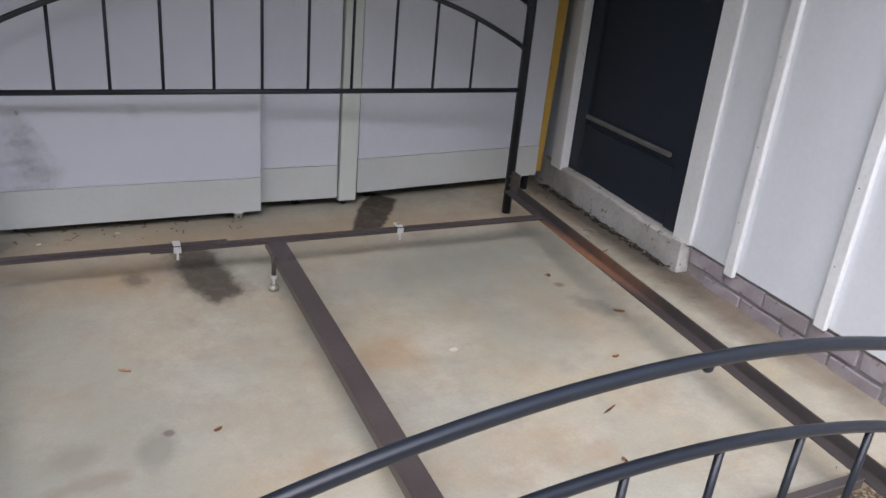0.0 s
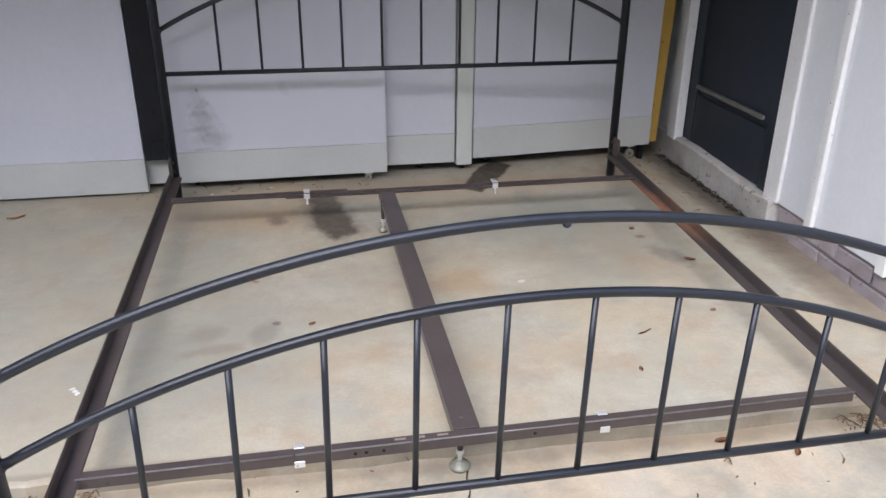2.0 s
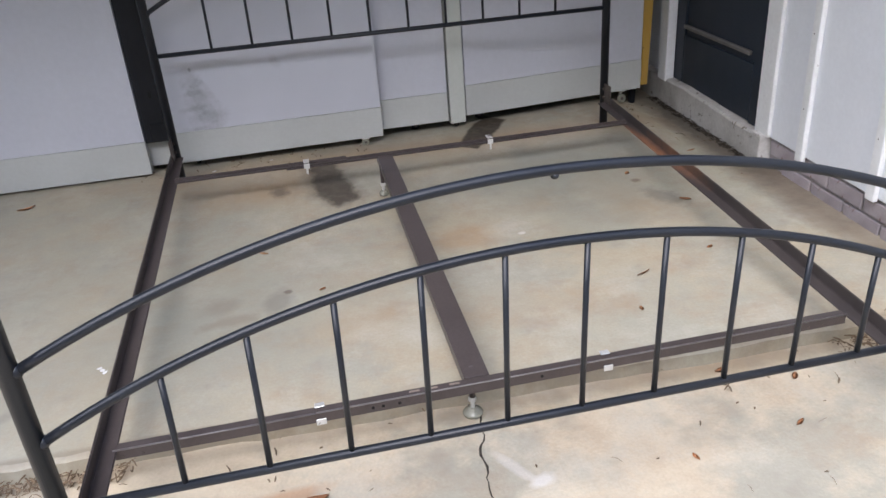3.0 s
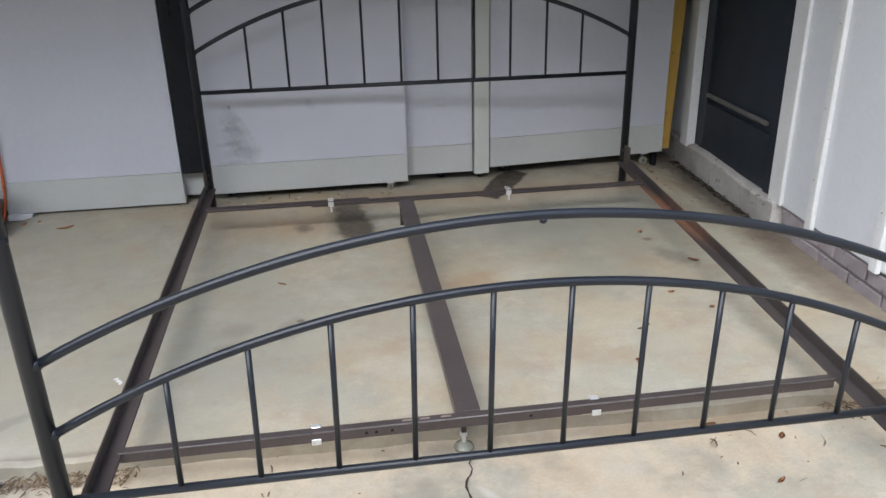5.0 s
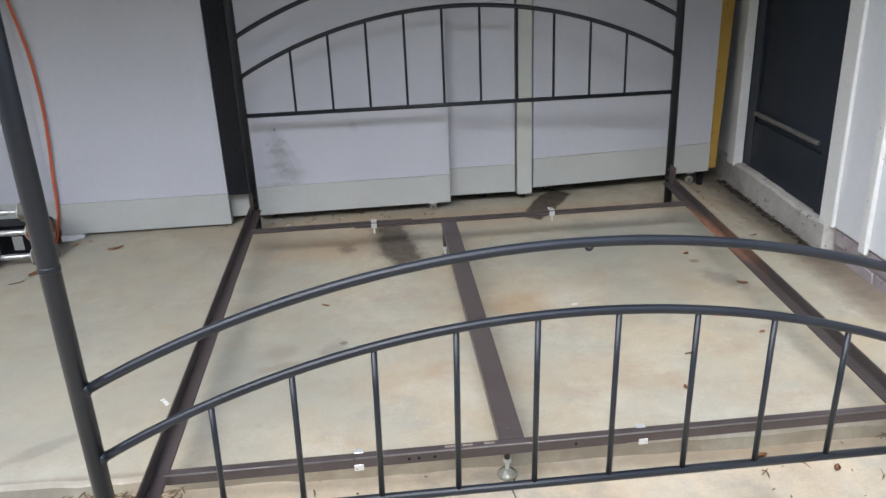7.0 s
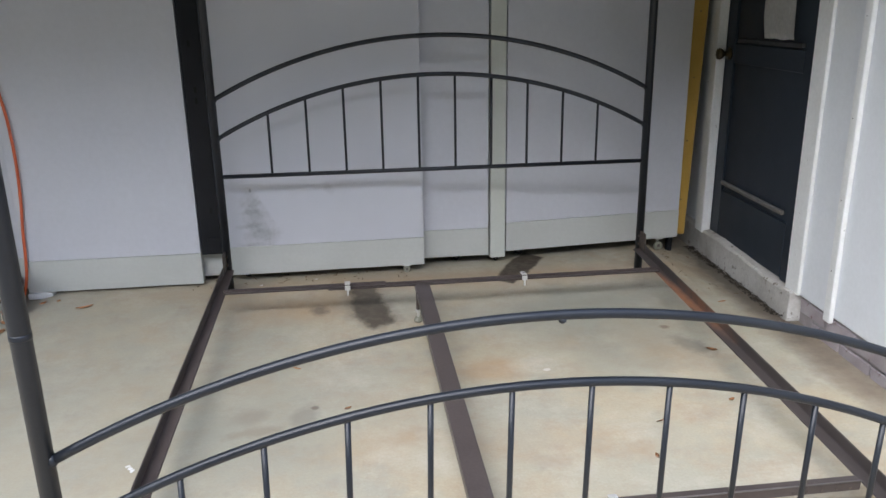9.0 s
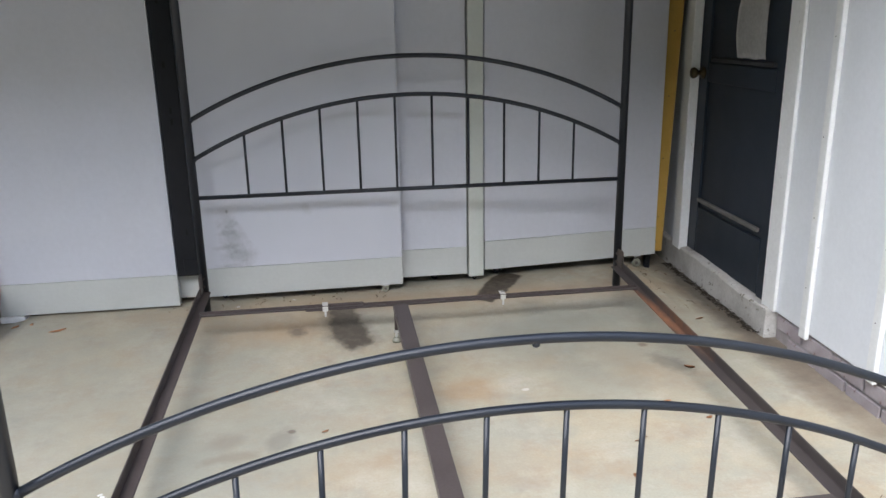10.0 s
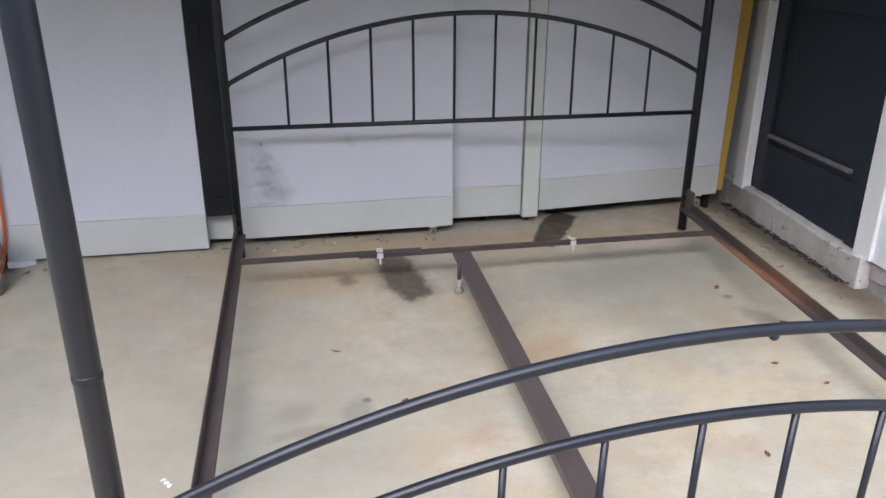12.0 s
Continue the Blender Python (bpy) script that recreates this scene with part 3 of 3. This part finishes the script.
panel(1.352, 2.222, 2.32, 2.318, 0.104, 0.255, "tall white panel with a pale bottom band on casters", ((0.87, 0.012), (0.1, 0.1)))
panel(-0.2, 2.16, -0.045, 2.16, 0.078, 0.23, "narrow pale filler panel behind the black upright", ((0.05, 0.08),))
# ---- black slotted upright ----
upright = thing("steel_upright", "black steel upright with slotted holes, fixed to a panel", "steel upright", pose(-0.088, 2.098, 0))
part("channel", extruded(channel(-0.062, 0.046, 0.058, 0.004), (0, 0, 0.205), (0, 0, 2.3)), M_BLACK, upright)
for z, x in ((0.42, 0.0), (0.93, -0.012), (0.98, -0.012), (1.18, -0.02), (1.45, -0.02)):
    part("slot", box(x - 0.006, x + 0.006, -0.0015, 0.0002, z - 0.014, z + 0.014, 0.0005), M_HOLE, upright)
part("end_bracket", box(-0.03, 0.04, -0.006, 0.0, 0.21, 0.29, 0.003), M_BLACK, upright)

# ---- yellow rail standing in the corner ----
yellow = thing("ladder_rail", "yellow fibreglass ladder rail standing in the corner", "ladder", pose(2.322, 2.372, 0, 0, 1.7, -2))
part("channel", extruded(channel(-0.062, 0.058, 0.03, 0.004), (0, 0, 0.104), (0, 0, 2.2)), M_YELLOW, yellow)
for z in (0.16, 0.3, 0.62, 0.95, 1.28, 1.5):
    part("rivet", tube([(0.02, 0.001, z), (0.02, -0.003, z)], [0.004, 0.003], 10), M_WORN, yellow)
# foot added to carry the rail; its black fills the gap's shade
part("foot", box(-0.03, 0.0, 0.006, 0.034, 0.003, 0.106, 0.004), M_BLACK, yellow, "added black foot in the shaded corner gap")

# ---- the bed ----
bed = thing("canopy_bed", "bare black metal king canopy bed frame without mattress", "bed", pose(0, 0, 0))
HY, FY = 2.0, -0.18
HEAD_L, HEAD_R, FOOT_L, FOOT_R = -0.019, 1.982, -0.038, 1.908
POST_TOP = 2.02


def arch(x0, x1, y, ends, top, n=40, lean=0.0):
    half, mid, sag = (x1 - x0) / 2, (x0 + x1) / 2, top - ends
    big = (half * half + sag * sag) / (2 * sag)
    return [(x + lean * math.sin(math.pi * (x - x0) / (x1 - x0)), y, top - big + math.sqrt(big * big - (x - mid) ** 2)) for x in (x0 + (x1 - x0) * k / n for k in range(n + 1))]


def on_arch(points, x):
    for a, b in zip(points, points[1:]):
        if a[0] <= x <= b[0]:
            return a[2] + (b[2] - a[2]) * (x - a[0]) / (b[0] - a[0])
    return points[0][2]


def end_frame(name, x0, x1, y, ground, low, mid_ends, mid_top, up_ends, up_top, first, step, r_bar, r_spindle, joint, lean=0.0):
    """A headboard or footboard: two tall posts, two arches, a bottom bar and ten spindles."""
    board = part(name, tube([(x0 + 0.017, y, low), (x1 - 0.017, y, low)], r_bar), M_TUBE, bed, "", True)
    lower = arch(x0 + 0.016, x1 - 0.016, y, mid_ends, mid_top, 40, lean)
    upper = arch(x0 + 0.016, x1 - 0.016, y, up_ends, up_top, 40, lean)
    part("lower_arch", tube(lower, r_bar), M_TUBE, board, "", True)
    part("upper_arch", tube(upper, r_bar * 1.06), M_TUBE, board, "", True)
    for k in range(10):
        x = first + step * k
        part("spindle", tube([(x, y, low), (x + lean, y, on_arch(lower, x + lean))], r_spindle, 10), M_TUBE, board, "", True)
    for p in (lower[0], lower[-1], upper[0], upper[-1]):
        s = 1 if p[0] < 1 else -1
        part("weld_collar", tube([(p[0] - 0.006 * s, y, p[2]), (p[0] + 0.004 * s, y, p[2]), (p[0] + 0.008 * s, y, p[2])], [0.015, 0.0135, 0.009], 12), M_TUBE, board, "", True)
    for x in (x0, x1):
        post = part("post", tube([(x, y, ground), (x, y, joint - 0.001), (x, y, joint), (x, y, POST_TOP), (x, y, POST_TOP + 0.006)], [0.019, 0.019, 0.0195, 0.0195, 0.014], 24), M_TUBE, bed, "tall round black bed post", True)
        part("joint_ring", tube([(x, y, joint - 0.006), (x, y, joint - 0.003), (x, y, joint + 0.003), (x, y, joint + 0.006)], [0.0196, 0.0201, 0.0201, 0.0196], 24), M_TUBE, post, "", True)


end_frame("headboard", HEAD_L, HEAD_R, HY, 0.0485, 0.597, 0.773, 1.030, 0.945, 1.200, 0.219, 0.1688, 0.0098, 0.0058, 1.62)
end_frame("footboard", FOOT_L, FOOT_R, FY, -0.049, 0.181, 0.345, 0.588, 0.504, 0.736, 0.198, 0.1652, 0.0098, 0.0064, 0.76, 0.007)

# side rails slope a little to the lower driveway
for x_h, x_f, s, m, label in ((-0.031, -0.038, 1, M_RAIL, "brown-black steel angle rail"), (1.985, 1.902, -1, M_RAILRUST, "brown-black steel angle rail, rusted near the head")):
    a, b = (x_h, HY - 0.02, 0.155), (x_f, FY + 0.02, 0.085)
    rail = part("side_rail", angle_bar(a, b, (0.043 * s, 0, 0), (0, 0, 0.042)), m, bed, label)
    for x, y, z, g in ((x_h, HY, 0.155, 0), (x_f, FY, 0.085, 0)):
        d = -1 if y > 1 else 1
        plate = part("rail_bracket", box(x - 0.004 + 0.006 * s, x + 0.004 + 0.006 * s, min(y, y + 0.085 * d), max(y, y + (0.085 if y > 1 else 0.03) * d), z + 0.004, z + (0.095 if y > 1 else 0.06), 0.003), M_WORN, rail, "worn steel hook bracket")
        for k, dz in ((0.022, 0.03), (0.022, 0.07)):
            part("bolt", tube([(x + 0.010 * s, y + k * d, z + dz), (x + 0.018 * s, y + k * d, z + dz)], 0.007, 6), M_WORN, plate)


def crossbar(y, xs, z, label):
    for n, (x0, x1, dy, dz) in enumerate(xs):
        bar = part("crossbar", angle_bar((x0, y + dy, z + dz), (x1, y + dy, z + dz), (0, 0.027, 0), (0, 0, -0.029)), M_RAIL, bed, label)
        for k in range(5):
            x = x0 + 0.02 + 0.045 * k if n == 0 else x1 - 0.03 - 0.04 * k
            if n == 0 and k > 1:
                x = x1 - 0.03 * k
            part("rivet", tube([(x, y + dy - 0.002, z + dz - 0.02), (x, y + dy + 0.001, z + dz - 0.02)], 0.0035, 8), M_WORN, bar)


def strap(x, y, z, tall, deep, gap):
    """A bent zinc strap: a tab on the flat and a tab on the front, joined behind the bar."""
    c = part("clamp", box(x - 0.012, x + 0.012, y + gap, y + deep, z + 0.0015, z + 0.0045, 0.001), M_ZINC, bed, "bright zinc strap clamp")
    part("clamp_front", box(x - 0.012, x + 0.012, y - 0.004, y - 0.0012, z - tall, z - gap, 0.001), M_ZINC, c)
    return c


crossbar(0.080, ((-0.005, 1.16, 0, 0), (0.46, 1.868, -0.0045, 0.0042)), 0.098, "pair of overlapping brown steel crossbars")
for x in (0.47, 1.195):
    strap(x, 0.0755, 0.1022, 0.034, 0.034, 0.017)
# pale thin tubes paint the gloss highlight along each crossbar bend
for x0, x1, y, z in ((-0.004, 0.458, 0.0798, 0.0982), (0.461, 1.866, 0.0752, 0.1025)):
    part("bend_highlight", tube([(x0, y, z), (x1, y, z)], 0.0021, 8), M_BEND, bed, "pale strip painting the highlight along the crossbar bend", True)
# solid pieces; their tan stands in for the lit floor seen through slots
for x in (0.70, 0.745, 0.80):
    part("slot", box(x - 0.013, x + 0.013, 0.087, 0.094, 0.1020, 0.1029, 0.0003), M_TAN, bed, "pale slot in the crossbar")
for x in (0.595, 0.62, 0.66, 1.02):
    part("bolt_hole", tube([(x, 0.0750, 0.087), (x, 0.0764, 0.087)], 0.0042, 10), M_HOLE, bed)
part("stud", tube([(0.964, FY, 0.7185), (0.964, FY, 0.722), (0.964, FY, 0.729)], [0.005, 0.008, 0.009], 10), M_TUBE, bed, "", True)
# head crossbar: its upright flange faces the headboard
for x0, x1, dy, dz in ((0.005, 0.70, 0.005, 0.005), (0.45, 1.945, 0, 0)):
    part("crossbar", angle_bar((x0, 1.668 + dy, 0.152 + dz), (x1, 1.668 + dy, 0.152 + dz), (0, -0.028, 0), (0, 0, 0.016)), M_RAIL, bed, "brown-black steel crossbar")
for x in (0.534, 1.316):
    c = strap(x, 1.636, 0.174, 0.022, 0.042, 0.0005)
    part("clamp_screw", tube([(x, 1.634, 0.154), (x, 1.634, 0.128)], 0.0045, 8), M_ZINC, c)
bm = extruded(channel(-0.032, 0.032, -0.03, 0.0035), (0.86, 0.104, 0.1035), (0.86, 1.675, 0.158), 0.001)
centre = part("centre_rail", bm, M_RAIL, bed, "flat brown-black steel centre rail")
for x, y, z, g, w in ((0.855, 0.150, 0.105, -0.048, 1.0), (0.831, LEG_Y, 0.152, 0.019, 0.72)):
    leg = part("support_leg", tube([(x, y, g + 0.05), (x, y, z)], 0.008, 12), M_RAIL, bed, "", True)
    part("nut", tube([(x, y, g + 0.043), (x, y, g + 0.055)], 0.011, 6), M_ZINC, leg)
    part("stud", tube([(x, y, g + 0.012), (x, y, g + 0.05)], 0.0055, 10), M_ZINC, leg)
    part("glide_foot", tube([(x, y, g), (x, y, g + 0.006), (x, y, g + 0.010), (x, y, g + 0.016), (x, y, g + 0.022)], [0.025 * w, 0.027 * w, 0.025 * w, 0.014, 0.009], 22), M_GLIDE, leg, "round pale glide foot", True)

# ---- dumbbells beside the panels ----
def dumbbell(x, y, z, rad, head, turn, marks, label):
    """A hex dumbbell along x: its handle starts at x, a head at either end."""
    d = thing("dumbbell", label, "dumbbell", pose(x, y, z), group="stacked dumbbells")
    part("handle", tube([(-0.005, 0, 0), (0.03, 0, 0), (0.08, 0, 0), (0.13, 0, 0), (0.175, 0, 0)], [0.0115, 0.0125, 0.0135, 0.0125, 0.0115], 16), M_CHROME, d, "dull chrome handle", True)
    for x0, x1, sgn in ((-0.09, 0.0, -1), (0.17, 0.26, 1)):
        bm = tube([(x0, 0, 0), (x0 + 0.012, 0, 0), (x1 - 0.014, 0, 0), (x1, 0, 0)], [rad * 0.84, rad, rad, rad * 0.84], 6)
        bmesh.ops.rotate(bm, verts=bm.verts, cent=(0, 0, 0), matrix=Matrix.Rotation(radians(turn), 3, "X"))
        bmesh.ops.bevel(bm, geom=list(bm.edges), offset=0.004, segments=2, affect="EDGES")
        h = part("hex_head", bm, head, d)
        for k, (u, w, v0, v1) in enumerate(marks):
            flat = box(x0 + u, x0 + u + w, -rad * 0.866 - 0.0008, -rad * 0.866 + 0.001, v0, v1, 0.0004)
            part("marking", flat, M_INK, h)
    part("collar", tube([(0.150, 0, 0), (0.156, 0, 0), (0.17, 0, 0)], [0.018, 0.03, 0.034], 16), M_ZINC, d, "pale worn collar", True)


MARKS = [(0.018, 0.004, -0.016, 0.016), (0.034, 0.018, 0.010, 0.014), (0.034, 0.018, -0.014, -0.010), (0.034, 0.004, -0.012, 0.012), (0.058, 0.016, -0.015, -0.011), (0.058, 0.016, 0.011, 0.015)]
dumbbell(-1.163, 1.87, 0.049, 0.056, M_IRON, 0, MARKS, "grey hex dumbbell with faded markings on the floor")
dumbbell(-1.168, 1.885, 0.158, 0.058, M_RUST, 30, [], "rust-covered hex dumbbell in the middle of the stack")
dumbbell(-1.195, 1.905, 0.248, 0.050, M_IRON, 30, [], "dark olive hex dumbbell on top of the stack")
base = thing("crate", "low black plastic tray behind the dumbbells with white tag", "crate", pose(-1.13, 2.06, 0))
part("body", box(-0.20, 0.13, -0.04, 0.09, 0.001, 0.145, 0.008), M_BLACK, base)
part("label_tag", box(-0.018, 0.028, -0.0435, -0.041, 0.028, 0.095, 0.0005), M_WHITE, base, "white paper tag")

# ---- orange cord and the wedge under the panel ----
cord = [(-0.955, 2.088, 2.33), (-0.962, 2.088, 1.9), (-0.968, 2.088, 1.45), (-0.957, 2.088, 1.17), (-0.93, 2.088, 1.0), (-0.914, 2.088, 0.88), (-0.908, 2.088, 0.70), (-0.916, 2.088, 0.52), (-0.932, 2.088, 0.36), (-0.94, 2.088, 0.24), (-0.952, 2.088, 0.14), (-0.972, 2.085, 0.06), (-0.99, 2.06, 0.012)]
fine = []
for i in range(len(cord) - 1):
    p = [Vector(cord[min(max(i + k, 0), len(cord) - 1)]) for k in (-1, 0, 1, 2)]
    for k in range(6):
        t = k / 6
        fine.append(0.5 * (2 * p[1] + (p[2] - p[0]) * t + (2 * p[0] - 5 * p[1] + 4 * p[2] - p[3]) * t * t + (3 * p[1] - p[0] - 3 * p[2] + p[3]) * t ** 3))
tagged(part("extension_cord", tube(fine, 0.0068, 10), M_CORD, None, "", True), "orange extension cord hanging down a panel", "cord")
tagged(part("wedge", box(-0.96, -0.85, 2.085, 2.14, 0.030, 0.0592, 0.003), M_WHITE), "flat white plastic shim under a panel", "shim")


# ---- leaves, twigs and litter ----
def leaf(x, y, z, length, width, turn, label="curled dry brown leaf lying on concrete"):
    bm = bmesh.new()
    n = 7
    mid, lo, hi = [], [], []
    for k in range(n + 1):
        u = k / n
        w = width * math.sin(math.pi * (u * 0.92 + 0.04)) ** 0.8 * (1 + 0.2 * noise.noise((x * 9, k, 1)))
        lift = 0.004 + 0.25 * length * (u - 0.5) ** 2
        cx = (u - 0.5) * length
        mid.append(bm.verts.new((cx, 0.1 * length * math.sin(3 * u), lift * 0.6)))
        lo.append(bm.verts.new((cx, -w / 2, lift)))
        hi.append(bm.verts.new((cx, w / 2, lift + 0.002)))
    for k in range(n):
        bm.faces.new((lo[k], lo[k + 1], mid[k + 1], mid[k]))
        bm.faces.new((mid[k], mid[k + 1], hi[k + 1], hi[k]))
    bmesh.ops.solidify(bm, geom=list(bm.faces), thickness=0.0006)
    ob = part("leaf", bm, M_LEAF, None, "", True)
    ob.matrix_basis = pose(x, y, z, 0, 0, turn) @ Matrix.Diagonal((0.85, 0.85, 0.7, 1))
    tagged(ob, label, "leaf", "fallen leaves")


for x, y, l, w, turn in ((-0.651, 1.897, 0.085, 0.022, 28), (-0.86, 1.99, 0.045, 0.02, 60), (-0.955, 1.735, 0.075, 0.04, 70), (-1.0, 1.655, 0.07, 0.008, 30), (-0.79, 1.99, 0.03, 0.016, 80), (-0.25, 2.14, 0.05, 0.02, 10), (1.854, 1.433, 0.035, 0.022, 40),
                         (1.958, 1.12, 0.05, 0.022, -35), (2.22, 1.57, 0.05, 0.012, 15), (1.84, 0.72, 0.03, 0.015, 20), (1.55, 0.62, 0.07, 0.006, 25), (1.75, 0.86, 0.03, 0.014, 0),
                         (1.45, 0.42, 0.03, 0.015, 80), (0.33, 1.2, 0.04, 0.010, -30), (0.52, 0.86, 0.03, 0.012, 30), (2.1, 1.75, 0.035, 0.016, 60)):
    leaf(x, y, floor_z(x, y) + 0.0015, l, w, turn)
for x, y, l, w, turn in ((1.32, -0.16, 0.03, 0.014, 100), (1.55, 0.13, 0.045, 0.02, 10), (1.72, 0.05, 0.04, 0.018, 50), (0.42, -0.05, 0.1, 0.03, 5), (1.2, -0.38, 0.06, 0.014, -15), (1.62, -0.12, 0.04, 0.012, 30),
                         (-0.35, 0.11, 0.05, 0.02, 30), (0.95, -0.3, 0.03, 0.012, 40)):
    leaf(x, y, -0.0485, l, w, turn)


def litter(name, label, spots, count, seed, mat=M_TWIG):
    random.seed(seed)
    bm = bmesh.new()
    for k in range(count):
        x0, x1, y0, y1 = random.choice(spots)
        x, y = random.uniform(x0, x1), random.triangular(y0, y1, y1)
        if abs(y1 - 0.23) < 0.01:
            y += slab_edge(x) - 0.243
        l, a, w = random.uniform(0.004, 0.012) + 0.03 * random.random() ** 3, random.uniform(0, 3.14), random.uniform(0.0008, 0.0028)
        d = Vector((math.cos(a), math.sin(a), random.uniform(-0.1, 0.25))) * l / 2
        c = Vector((x, y, floor_z(x, y) + 0.001 + abs(d.z) + w + random.uniform(0, 0.012)))
        tube([c - d, c + Vector((0.1 * d.y, -0.1 * d.x, 0.1 * l)), c + d], [w * 0.6, w, w * 0.5], 4, bm)
    tagged(part(name, bm, mat), label, "litter", kind="stuff")


litter("leaf_litter", "dry twigs and leaf litter along the slab edge", ((-1.5, -0.02, 0.14, 0.228), (-0.6, 0.0, 0.17, 0.228), (-0.6, -0.02, 0.15, 0.228), (1.9, 2.35, 0.14, 0.23), (1.95, 2.35, 0.16, 0.23)), 900, 3)
litter("leaf_litter", "scattered dry needles and crumbs on the driveway", ((0.1, 2.2, -0.6, 0.22),), 60, 4)
litter("leaf_litter", "crumbs and twigs below the back panels", ((-0.2, 0.9, 1.98, 2.16), (2.05, 2.38, 1.2, 2.3)), 80, 6)

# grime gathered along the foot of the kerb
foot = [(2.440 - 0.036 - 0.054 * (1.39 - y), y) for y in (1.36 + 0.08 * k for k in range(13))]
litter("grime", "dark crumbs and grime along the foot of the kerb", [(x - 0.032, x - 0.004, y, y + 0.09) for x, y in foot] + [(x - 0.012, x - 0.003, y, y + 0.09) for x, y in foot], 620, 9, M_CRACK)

# a dark stone lying at the slab edge
bm = bmesh.new()
bmesh.ops.create_icosphere(bm, subdivisions=3, radius=1)
for v in bm.verts:
    v.co = Vector((v.co.x * 0.06, v.co.y * 0.022, v.co.z * 0.018)) * (1 + 0.35 * noise.noise(v.co * 2.2))
stone = tagged(part("stone", bm, surface("dark stone", (0.15, 0.15, 0.15), (0.09, 0.085, 0.08), 20, 90, 0.8, 0.8, 0.0, 0.4)), "flat dark stone chip at the slab edge", "stone")
stone.matrix_basis = pose(-0.40, 0.175, -0.036, 0, 0, 8)

# small pale chips of paint on the floor
random.seed(8)
for x, y in ((-0.145, 0.602), (-0.125, 0.575), (-0.135, 0.59), (0.38, 2.10), (0.12, 2.05)):
    bm = bmesh.new()
    n = 7
    bm.faces.new([bm.verts.new((0.011 * random.uniform(0.5, 1.3) * math.cos(6.283 * i / n), 0.008 * random.uniform(0.5, 1.3) * math.sin(6.283 * i / n), 0.001 * random.random())) for i in range(n)])
    bmesh.ops.solidify(bm, geom=list(bm.faces), thickness=0.0015)
    chip = tagged(part("paint_chip", bm, M_WHITE), "small white paint chip on the concrete", "paint chip", "paint chips")
    chip.matrix_basis = pose(x, y, floor_z(x, y) + 0.002, 0, 0, random.uniform(0, 360))

# ---- bricks of the foundation ----
random.seed(2)
shapes = []
for k in range(5):
    bm = box(-0.010, 0.0, -0.097, 0.097, -0.029, 0.029, 0.004)
    bmesh.ops.subdivide_edges(bm, edges=[e for e in bm.edges if e.calc_length() > 0.1], cuts=3)
    for v in bm.verts:
        v.co += 0.0035 * noise.noise_vector(v.co * 22 + Vector((k * 7, 0, 0)))
    shapes.append(mesh_of("brick", bm, M_BRICK))
for course in range(3):
    for i in range(16):
        y = -0.165 - 0.207 * i - (0.103 if course % 2 else 0)
        b = new("brick", shapes[(i * 3 + course) % 5])
        b.parent = foundation
        b.matrix_basis = HOUSE @ pose(0.014 + random.uniform(-0.002, 0.003), y, 0.083 - 0.070 * course, 0, 0, 0)
